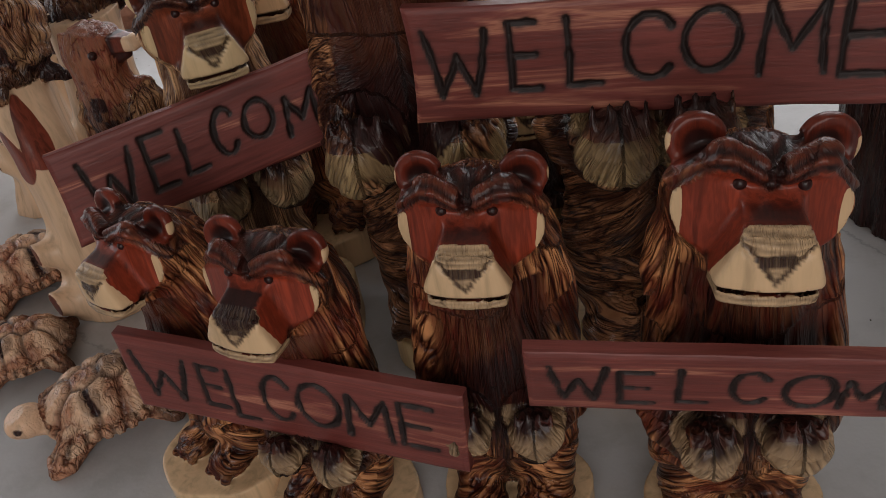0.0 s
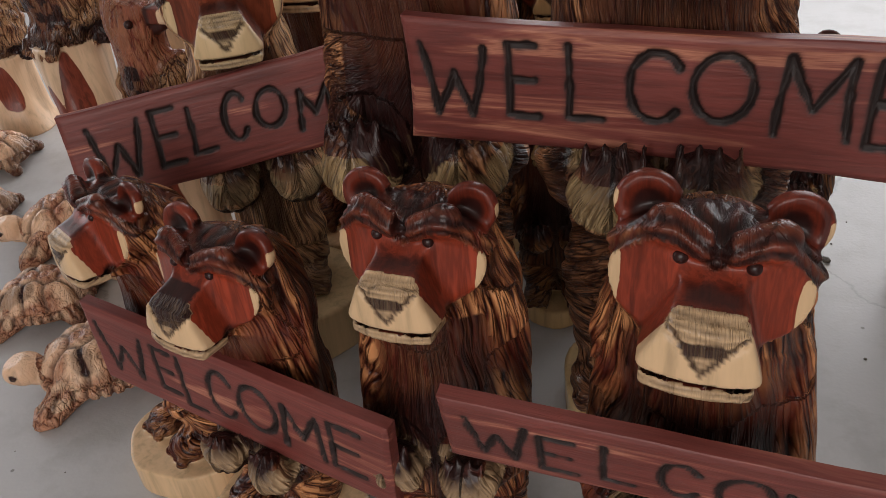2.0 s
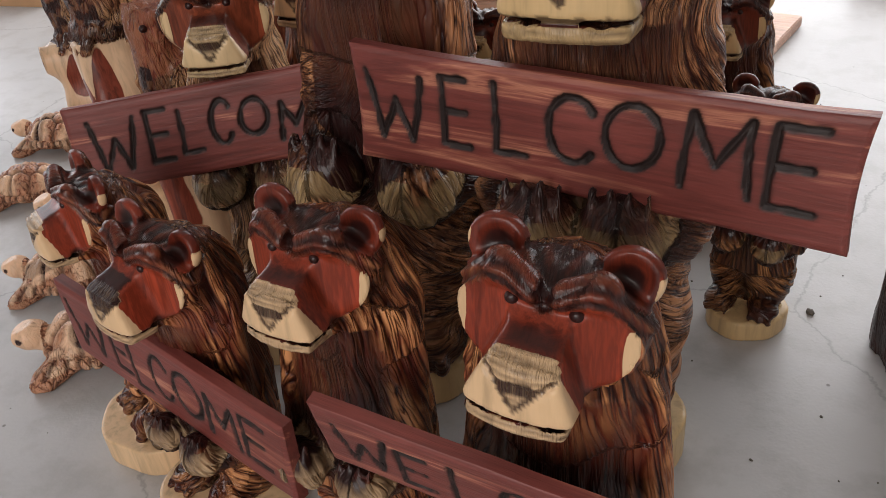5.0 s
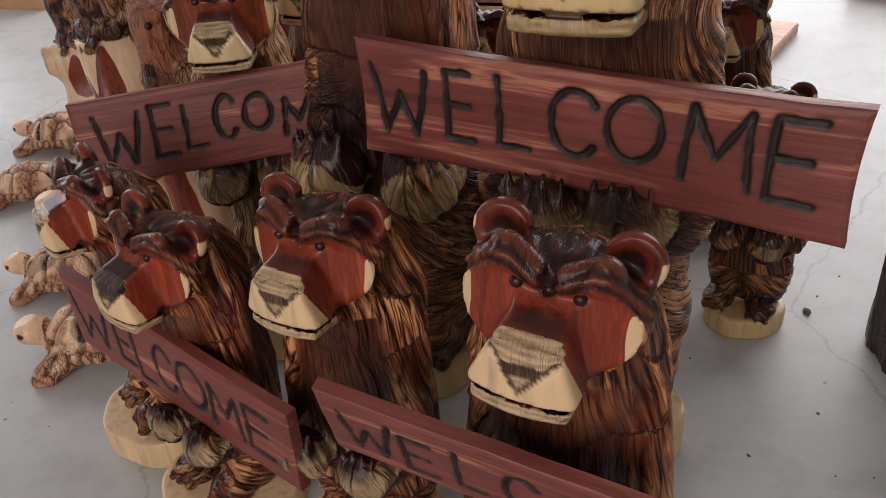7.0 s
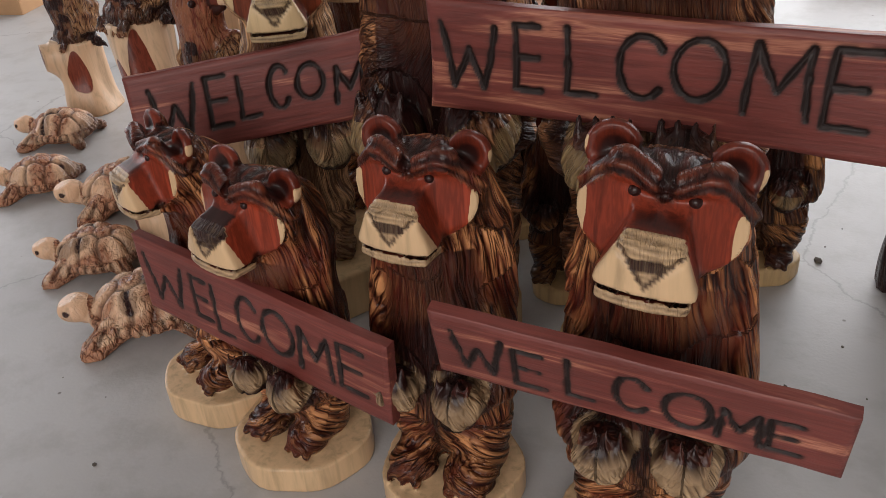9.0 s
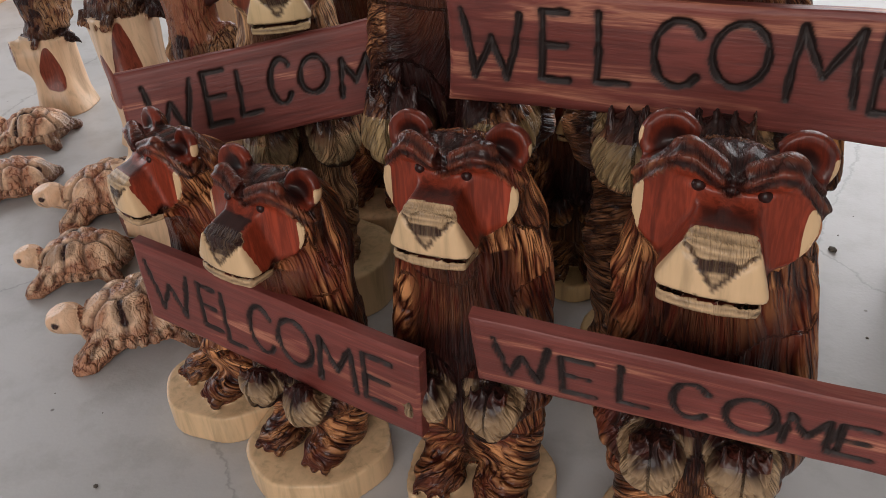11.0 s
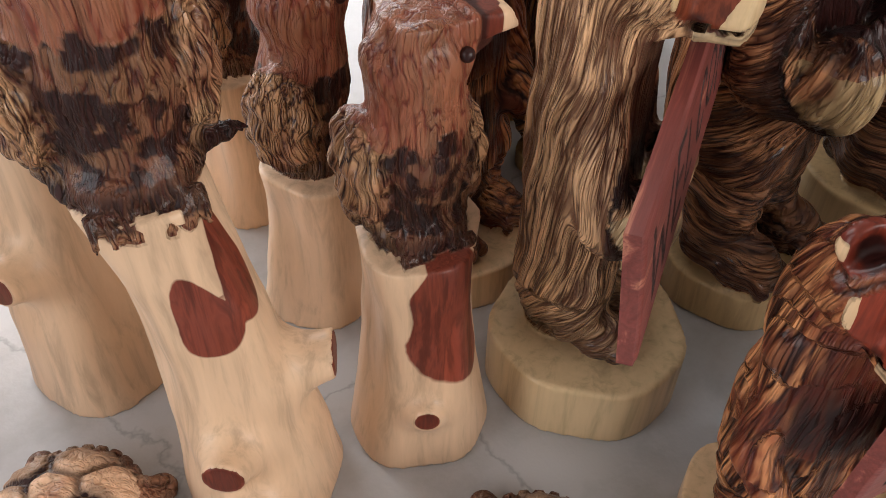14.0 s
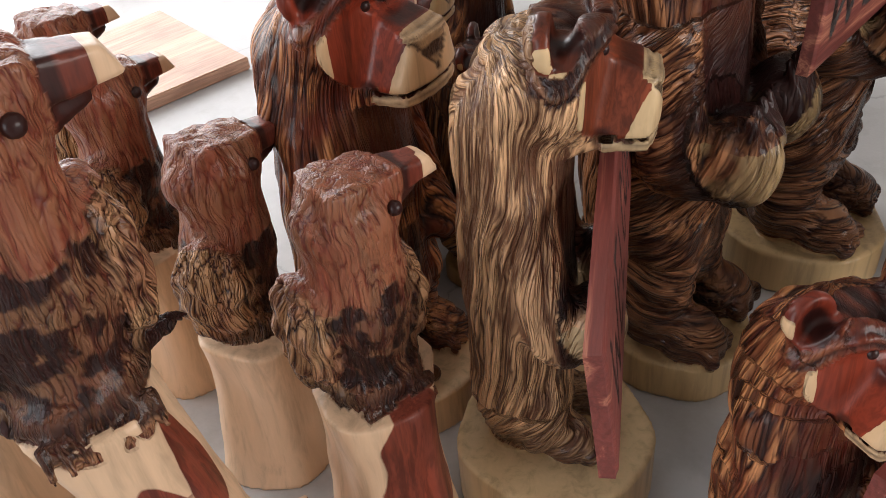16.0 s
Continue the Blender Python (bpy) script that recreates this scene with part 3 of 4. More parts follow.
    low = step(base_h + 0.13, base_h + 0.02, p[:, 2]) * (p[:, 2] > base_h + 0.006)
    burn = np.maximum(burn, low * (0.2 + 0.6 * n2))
    body_m = np.stack([ax, p[:, 1], p[:, 2]], 1)
    paw = np.zeros(len(v), bool)
    if paws == "up":
        pd = np.linalg.norm((body_m - np.array((px, py - 0.012, paw_z))) / np.array((0.072, 0.08, 0.075)), axis=1)
        paw = pd < 1.05
        claw_z = paw_z + 0.026 * light_paws
        claw = paw & (p[:, 2] > claw_z + 0.004)
        pale = np.where(paw & ~claw, 0.42 + 0.40 * light_paws + 0.3 * (n2 - 0.5), pale)
        burn = np.maximum(burn, claw * step(claw_z - 0.01, claw_z + 0.035, p[:, 2]) * (0.45 + 0.6 * (n1 > 0.40)))
        ringd = (pd >= 1.0) & (pd < 1.7) & (p[:, 1] < -0.05) & (np.abs(p[:, 2] - paw_z) < 0.14)
        burn = np.maximum(burn, ringd * step(1.7, 1.15, pd) * 0.97)
    is_base = p[:, 2] < base_h + 0.004
    smooth, pale, burn = np.where(is_base, 1.0, smooth), np.where(is_base, 1.0, pale), np.where(is_base, 0.0, burn)
    # direction of the cuts, in places round the body
    u = np.arctan2(p[:, 0], -p[:, 1] - 0.02 + 0.05) * 0.13 * H
    side = np.sign(p[:, 0])
    tuft = np.floor(vnoise(v * 15 + seed + 3) * 4.0) - 1.5 if tufted else 2.4 * (vnoise(v * 8 + seed + 3) - 0.5)
    ang = 0.13 * np.clip(p[:, 0] / 0.05, -1, 1) + 0.085 * tuft
    belly = (p[:, 2] < 0.60) & (p[:, 1] < 0.06)
    ang = ang + side * chevron * belly
    ang = ang + (p[:, 2] < 0.25) * side * 0.75
    ang = np.where(paw, 0.25 * side * np.sign(ax - px), ang)
    wob = 0.006 * (vnoise(v * 22 + seed) - 0.5)
    rad = np.hypot(p[:, 0], p[:, 1]) * H
    flow = np.stack([u * np.cos(ang) + v[:, 2] * np.sin(ang) + wob, (v[:, 2] * np.cos(ang) - u * np.sin(ang)) * 0.075, 0.35 * rad + seed], 1)
    cut = (1 - smooth) * (~is_base)
    g = np.clip(np.abs(2 * vnoise(flow * 78) - 1) * 2.4, 0, 1)
    g2 = np.clip(np.abs(2 * vnoise(flow * 40 + 7) - 1) * 2.8, 0, 1)
    big = (H / 0.55) ** 0.4
    v = v + nrm * (cut * ((g - 1) * 0.0030 + (g2 - 1) * 0.0042 + (n2 - 0.5) * 0.007) * big)[:, None]
    ridge = (0.5 - stripe) * brow * 0.0028 - nose * cuts * 0.0012
    v = v + nrm * ridge[:, None]
    v[:, 2] = np.maximum(v[:, 2], 0.0)
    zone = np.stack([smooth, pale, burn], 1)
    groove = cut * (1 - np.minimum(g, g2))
    # bead eyes, set into the face
    bv, bq = bead()
    for sx in (-1, 1):
        ax_ = np.linspace(-0.16, -0.07, 60)
        probe = np.stack([np.full(60, sx * eye[0]), ax_, np.full(60, eye[2])], 1).astype(np.float32)
        front_y = ax_[np.argmax(head_field(probe) < 0)]
        local = (bv * 0.0102 + np.array((sx * eye[0], front_y + 0.0012, eye[2]))) * hs
        at_eye = unturned(local, pivot, look_to, nod, tilt)
        q = np.concatenate([q, bq + len(v)])
        v = np.concatenate([v, at_eye * H])
        zone = np.concatenate([zone, np.tile((1.0, 0.0, 4.0), (len(bv), 1))])
        flow = np.concatenate([flow, np.zeros((len(bv), 3))])
        groove = np.concatenate([groove, np.zeros(len(bv))])
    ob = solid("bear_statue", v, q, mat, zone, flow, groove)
    ob.matrix_world = pose(at[0], at[1], 0, 0, 0, yaw)
    return tagged(ob, label, "wooden statue", "carved bears")


# ---- bears in front ----
bear(0.50, (-0.188, 1.064), -30, "small carved cedar bear with reddish face, turned aside", h=0.0031, seed=1.0, wide=0.98, head=1.05, paws="down", paw_z=0.42, base_r=0.20, base_h=0.10)
bear(0.50, (-0.010, 0.990), -12, "carved cedar bear with a black nose, holding a welcome sign", h=0.0031, seed=2.0, head=1.10, dark_nose=True, paw_z=0.34, wide=1.05, tilt=6, light_paws=1.0, base_r=0.19, base_h=0.09)
bear(0.575, (0.221, 0.992), -2, "carved cedar bear with glossy red face and cream muzzle", h=0.0031, seed=3.0, head=1.0, paw_z=0.385, wide=1.02, tilt=3, light_paws=1.0)
bear(0.605, (0.486, 0.962), 3, "carved cedar bear with broad red face holding a welcome sign", h=0.0031, seed=4.0, head=1.05, paw_z=0.385, wide=1.06, nod=10, tilt=7, light_paws=0.8)
# ---- bears behind ----
bear(0.69, (-0.185, 1.365), 27, "tall light-brown carved bear holding a welcome sign on a round base", mat=BEAR_TAN, h=0.0040, seed=5.0, paw_z=0.48, base_r=0.245, base_h=0.13, nod=4, wide=0.70, head=0.88, tufted=False, light_paws=0.3)
bear(0.92, (0.103, 1.345), 4, "tall dark carved bear with a burnt brown chest and tan paws", h=0.0048, seed=6.0, mat=BEAR_MID, paw_z=0.45, wide=0.79, chevron=0.9, base_h=0.07, base_r=0.14, apron=True, bib=0.0, light_paws=0.35, tufted=False)
bear(0.90, (0.418, 1.290), 4, "large carved bear holding a broad welcome sign", h=0.0046, seed=7.0, mat=BEAR_MID, paw_z=0.485, wide=0.90, chevron=0.9, base_h=0.08, base_r=0.155, paw_gap=0.055, light_paws=0.35, tufted=False)
bear(0.67, (-0.165, 1.63), 6, "carved bear with cream muzzle standing on a pale round base", h=0.0042, seed=8.0, paws="down", base_h=0.1, base_r=0.17, tufted=False)
small = bear(0.46, (0.578, 1.632), -8, "small dark carved bear with cream snout on a pale base", h=0.0040, seed=9.0, mat=BEAR_DARK, base_h=0.08, base_r=0.14, paws="up", paw_z=0.42)
for x, y, a, tall in ((0.465, 1.92, -5, 0.50), (0.385, 1.98, -5, 0.46), (0.245, 1.48, 10, 0.42), (0.10, 1.67, 25, 0.44), (0.04, 1.84, 0, 0.47), (-0.05, 1.78, 20, 0.55), (0.17, 1.86, 15, 0.52)):
    copy_thing(small, pose(x, y, 0, 0, 0, a) @ Matrix.Scale(tall / 0.46, 4))

# ---- welcome signs ----
STROKES = {
    "W": [[(0, 1), (0.22, 0), (0.5, 0.62), (0.78, 0), (1, 1)]],
    "E": [[(0, 0), (0, 1)], [(0, 1), (0.85, 1)], [(0, 0.52), (0.75, 0.52)], [(0, 0), (0.9, 0)]],
    "L": [[(0, 1), (0, 0), (0.85, 0)]],
    "C": [[(0.5 + 0.5 * math.cos(a), 0.5 + 0.5 * math.sin(a)) for a in np.linspace(0.7, 2 * math.pi - 0.7, 14)]],
    "O": [[(0.5 + 0.5 * math.cos(a), 0.5 + 0.5 * math.sin(a)) for a in np.linspace(0, 2 * math.pi, 18)]],
    "M": [[(0, 0), (0.08, 1), (0.5, 0.35), (0.92, 1), (1, 0)]],
}


def sign(origin, along, up, length, height, label, letters, thick=0.017, flare=0.0, seed=0.0, stroke=0.0042, slant=0.0, h=0.0022):
    """A cedar board with burnt, cut letters. origin: its lower left corner; letters: (character, start, width, foot, top) as shares of the board."""
    nx, nz = int(length / h), int(height / h)
    s, t = np.meshgrid(np.linspace(0, 1, nx), np.linspace(0, 1, nz), indexing="ij")
    x, z = s * length, t * height
    dist = np.full(x.shape, 1.0)
    for ch, a, w, foot, top in letters:
        for line in STROKES[ch]:
            pts = [((a + px * w) * length + slant * (foot + (top - foot) * pz) * height, (foot + (top - foot) * pz) * height) for px, pz in line]
            for (ax, az), (bx, bz) in zip(pts, pts[1:]):
                dx, dz = bx - ax, bz - az
                k = np.clip(((x - ax) * dx + (z - az) * dz) / max(dx * dx + dz * dz, 1e-9), 0, 1)
                dist = np.minimum(dist, np.hypot(x - ax - k * dx, z - az - k * dz))
    wob = vnoise(np.stack([x.ravel() * 90 + seed, z.ravel() * 90, 0 * x.ravel()], 1)).reshape(x.shape)
    dist = dist + (wob - 0.5) * 0.0034
    groove = step(stroke, 0.0004, dist)
    burn = np.clip(step(stroke * 1.5, stroke * 0.75, dist) * 0.97 + 0.30 * step(stroke * 2.6, stroke, dist), 0, 1)
    # uneven outline of the board
    edge = 1 + flare * (2 * np.abs(s - 0.5)) ** 2.4
    wav = 0.0025 * (vnoise(np.stack([s.ravel() * 9 + seed, t.ravel() * 0 + 3, 0 * s.ravel()], 1)).reshape(x.shape) - 0.5)
    zz = (t - 0.5) * height * edge + height / 2 + wav
    xx = x + (0.012 * flare / 0.18) * (2 * np.abs(t - 0.5)) ** 2 * np.sign(s - 0.5)
    round_edge = 0.003 * (step(0.006, 0.0, np.minimum(np.minimum(x, length - x), np.minimum(z, height - z))))
    y = groove * 0.0042 + round_edge + 0.0008 * (vnoise(np.stack([x.ravel() * 6, z.ravel() * 60 + seed, 0 * x.ravel()], 1)).reshape(x.shape) - 0.5)
    lean = Vector(up).normalized().dot(Vector(along).normalized())
    xx, zz = xx + lean * zz, zz * math.sqrt(1 - lean * lean)
    front = np.stack([xx, y, zz], -1).reshape(-1, 3)
    back = np.stack([xx, np.full_like(xx, thick), zz], -1).reshape(-1, 3)
    i = np.arange(nx * nz).reshape(nx, nz)
    n = nx * nz
    quads = [np.stack([i[:-1, :-1], i[1:, :-1], i[1:, 1:], i[:-1, 1:]], -1).reshape(-1, 4)]
    quads.append(quads[0][:, ::-1] + n)
    for a, b in ((i[:-1, 0], i[1:, 0]), (i[1:, -1], i[:-1, -1]), (i[0, 1:], i[0, :-1]), (i[-1, :-1], i[-1, 1:])):
        quads.append(np.stack([b, a, a + n, b + n], 1))
    zone = np.zeros((2 * n, 3))
    zone[:n, 2] = burn.ravel()
    ob = solid("welcome_sign", np.concatenate([front, back]), np.concatenate(quads), SIGN, zone)
    ob.data.polygons.foreach_set("use_smooth", np.concatenate([np.ones(len(quads[0]), bool), np.zeros(sum(map(len, quads[1:])), bool)]))
    u = Vector(along).normalized()
    w = Vector(up).normalized()
    w = (w - u * w.dot(u)).normalized()
    d = w.cross(u)
    m = Matrix((u, d, w)).transposed().to_4x4()
    ob.matrix_world = Matrix.Translation(origin) @ m

    def on_board(px, pz):
        f = 1 + flare * abs(2 * (px / length - 0.5)) ** 2.4
        z2 = (pz / height - 0.5) * height * f + height / 2
        x2 = px + (0.012 * flare / 0.18) * (2 * abs(pz / height - 0.5)) ** 2 * (1 if px > length / 2 else -1)
        return x2 + lean * z2, 0.0029, z2 * math.sqrt(1 - lean * lean)

    for ch, a, wd, foot, top in letters:
        bm = bmesh.new()
        for line in STROKES[ch]:
            pts = [((a + px * wd) * length + slant * (foot + (top - foot) * pz) * height, (foot + (top - foot) * pz) * height) for px, pz in line]
            for (ax, az), (bx, bz) in zip(pts, pts[1:]):
                r = math.hypot(bx - ax, bz - az)
                ox, oz = -(bz - az) / r * stroke * 0.22, (bx - ax) / r * stroke * 0.22
                bm.faces.new([bm.verts.new(on_board(x1, z1)) for x1, z1 in ((ax + ox, az + oz), (ax - ox, az - oz), (bx - ox, bz - oz), (bx + ox, bz + oz))])
        part("letter", bm, CHAR, ob)
    return tagged(ob, label, "sign", "welcome signs")


B_LETTERS = [("W", 0.033, 0.132, 0.24, 0.80), ("E", 0.214, 0.066, 0.27, 0.85), ("L", 0.333, 0.077, 0.28, 0.86), ("C", 0.445, 0.100, 0.31, 0.85),
             ("O", 0.558, 0.107, 0.36, 0.87), ("M", 0.706, 0.120, 0.29, 0.87), ("E", 0.859, 0.088, 0.27, 0.88)]
sign((0.134, 1.207, 0.462), (0.566, -0.037, -0.008), (0.004, 0.0, 0.15), 0.567, 0.142, "broad red cedar board with burnt letters reading WELCOME", B_LETTERS, flare=0.07, seed=1.0, stroke=0.0041)
S_LETTERS = [("W", 0.081, 0.165, 0.22, 0.80), ("E", 0.293, 0.085, 0.24, 0.82), ("L", 0.412, 0.080, 0.28, 0.77), ("C", 0.522, 0.080, 0.31, 0.81),
             ("O", 0.628, 0.098, 0.35, 0.75), ("M", 0.770, 0.110, 0.25, 0.65), ("E", 0.915, 0.070, 0.24, 0.72)]
sign((-0.363, 1.163, 0.336), (0.352, 0.180, 0.040), (-0.005, 0.015, 0.133), 0.42, 0.134, "red cedar board with burnt letters reading WELCOME, held aslant", S_LETTERS, flare=0.04, seed=2.0, stroke=0.0037)
H_LETTERS = [("W", 0.043, 0.165, 0.25, 0.80), ("E", 0.252, 0.072, 0.27, 0.78), ("L", 0.340, 0.075, 0.18, 0.78), ("C", 0.437, 0.090, 0.25, 0.82),
             ("O", 0.541, 0.115, 0.27, 0.82), ("M", 0.680, 0.118, 0.25, 0.77), ("E", 0.830, 0.100, 0.26, 0.79)]
sign((-0.256, 0.988, 0.197), (0.438, -0.101, -0.027), (0.009, -0.006, 0.132), 0.45, 0.132, "red cedar board with burnt WELCOME lettering held by a bear", H_LETTERS, seed=3.0, stroke=0.0035)
F_LETTERS = [("W", 0.057, 0.130, 0.22, 0.78), ("E", 0.218, 0.085, 0.18, 0.72), ("L", 0.355, 0.075, 0.22, 0.78), ("C", 0.473, 0.085, 0.24, 0.76),
             ("O", 0.590, 0.110, 0.20, 0.74), ("M", 0.716, 0.095, 0.20, 0.66), ("E", 0.828, 0.080, 0.20, 0.66)]
sign((0.262, 0.872, 0.294), (0.42, -0.008, -0.029), (0.002, -0.026, 0.105), 0.42, 0.105, "striped red cedar board with burnt WELCOME lettering held by a bear", F_LETTERS, seed=4.0, stroke=0.0032)


# ---- turtles ----
def turtle(L, at, yaw, label, seed=0.0, h=0.0032):
    """A carved turtle, L metres long with its head, that faces -y before it is turned by yaw."""
    def field(p):
        p = p / L
        m = np.stack([np.abs(p[:, 0]), p[:, 1], p[:, 2]], 1)
        v = ell(m, (0, 0.08, 0.14), (0.30, 0.37, 0.235))
        v = np.maximum(v, 0.12 - m[:, 2])
        rim = np.maximum(ell(m, (0, 0.08, 0.14), (0.345, 0.41, 0.12)), np.abs(m[:, 2] - 0.14) - 0.040)
        v = join(v, rim, 0.018)
        v = join(v, ell(m, (0, 0.08, 0.09), (0.27, 0.34, 0.085)), 0.02)
        v = join(v, cap(m, (0, -0.22, 0.12), (0, -0.34, 0.17), 0.090, 0.085), 0.02)
        v = join(v, ell(m, (0, -0.39, 0.205), (0.112, 0.128, 0.102)), 0.012)
        v = np.maximum(v, (m[:, 2] - 0.30 - 0.35 * (m[:, 1] + 0.38)) * 0.9)
        v = join(v, cap(m, (0.2, -0.12, 0.13), (0.29, -0.25, 0.06), 0.105, 0.085), 0.03)
        v = join(v, rbox(m, (0.30, -0.28, 0.04), (0.085, 0.075, 0.045), 0.03), 0.03)
        v = join(v, cap(m, (0.2, 0.3, 0.11), (0.28, 0.40, 0.05), 0.085, 0.06), 0.03)
        v = np.minimum(v, ell(m, (0.094, -0.44, 0.222), (0.016, 0.020, 0.020)))
        return np.maximum(v, -m[:, 2]) * L
    v, q = surface(field, (-0.44 * L, -0.56 * L, -0.01), (0.44 * L, 0.53 * L, 0.42 * L), h)
    nrm = normals_of(v, q)
    p = v / L
    m = np.stack([np.abs(p[:, 0]), p[:, 1], p[:, 2]], 1)
    shell = (ell(p.astype(np.float32), (0, 0.08, 0.14), (0.30, 0.37, 0.235)) < 0.014) & (p[:, 2] > 0.185)
    # plates: the nearest two of a staggered set of centres
    cx = [(x, y + 0.08) for x, row in ((0.0, (-0.26, -0.09, 0.09, 0.26)), (0.17, (-0.18, 0.0, 0.18)), (-0.17, (-0.18, 0.0, 0.18))) for y in row]
    wobble = 0.05 * (np.stack([vnoise(v * 26 + seed), vnoise(v * 26 + seed + 5)], 1) - 0.5)
    ds = np.sort(np.stack([np.hypot(p[:, 0] + wobble[:, 0] - x, p[:, 1] + wobble[:, 1] - y) for x, y in cx], 1), axis=1)
    edge = ds[:, 1] - ds[:, 0]
    cut = shell * step(0.05, 0.008, edge)
    ring = shell * step(0.03, 0.0, np.abs(edge - 0.10)) * 0.8
    rimz = (np.abs(p[:, 2] - 0.14) < 0.046) & (np.hypot(p[:, 0] / 0.345, (p[:, 1] - 0.08) / 0.41) > 0.88)
    ang = np.arctan2(p[:, 0] / 0.345, (p[:, 1] - 0.08) / 0.41)
    teeth = rimz * step(0.25, 0.1, np.abs(((ang * 5.2) % 1) - 0.5))
    n1, n2 = vnoise(v * 60 + seed), vnoise(v * 24 + seed)
    wrinkle = np.sin(v[:, 2] * 900 + 5 * n2) * (~shell) * (p[:, 2] < 0.12)
    v = v + nrm * (-0.0055 * cut - 0.0042 * teeth + 0.0030 * ring + 0.0018 * (n1 - 0.5) + 0.007 * (n2 - 0.5) * shell + 0.0009 * wrinkle)[:, None]
    v[:, 2] = np.maximum(v[:, 2], 0)
    burn = np.maximum(cut * (0.40 + 0.45 * n2), teeth * 0.6) + 0.45 * shell * step(0.62, 0.72, n2)
    eyes = np.linalg.norm(m - np.array((0.098, -0.44, 0.222)), axis=1) < 0.024
    burn = np.where(eyes, 1.0, burn)
    burn = np.maximum(burn, 0.6 * step(0.30, 0.44, p[:, 1] + 0.2 * (n2 - 0.5)))
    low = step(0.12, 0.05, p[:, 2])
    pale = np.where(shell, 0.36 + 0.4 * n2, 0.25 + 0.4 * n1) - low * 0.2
    head_z = (p[:, 1] < -0.3) & (m[:, 0] < 0.12)
    pale = np.where(head_z, 0.70, pale)
    smooth = np.where(head_z, 0.86, np.where(shell, 0.62, 0.40))
    wv = v + 0.01 * (np.stack([vnoise(v * 40 + k * 5 + seed) for k in range(3)], 1) - 0.5)
    flow = wv * np.array((1, 1, 0.5))
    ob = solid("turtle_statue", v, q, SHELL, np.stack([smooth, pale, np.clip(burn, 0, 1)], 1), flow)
    ob.matrix_world = pose(at[0], at[1], 0, 0, 0, yaw)
    return tagged(ob, label, "wooden statue", "carved turtles")


turtle(0.265, (-0.462, 1.155), -58, "carved cedar turtle with deeply cut shell plates", seed=1.0)
turtle(0.225, (-0.685, 1.290), -68, "small pale carved cedar turtle on the concrete floor", seed=2.0)
turtle(0.265, (-0.80, 1.520), -52, "pale carved cedar turtle with a domed plated shell", seed=3.0)
turtle(0.215, (-1.06, 1.53), -62, "small carved cedar turtle with a raised head", seed=4.0)
turtle(0.225, (-1.21, 1.77), -75, "pale carved cedar turtle with reddish tail end", seed=5.0)


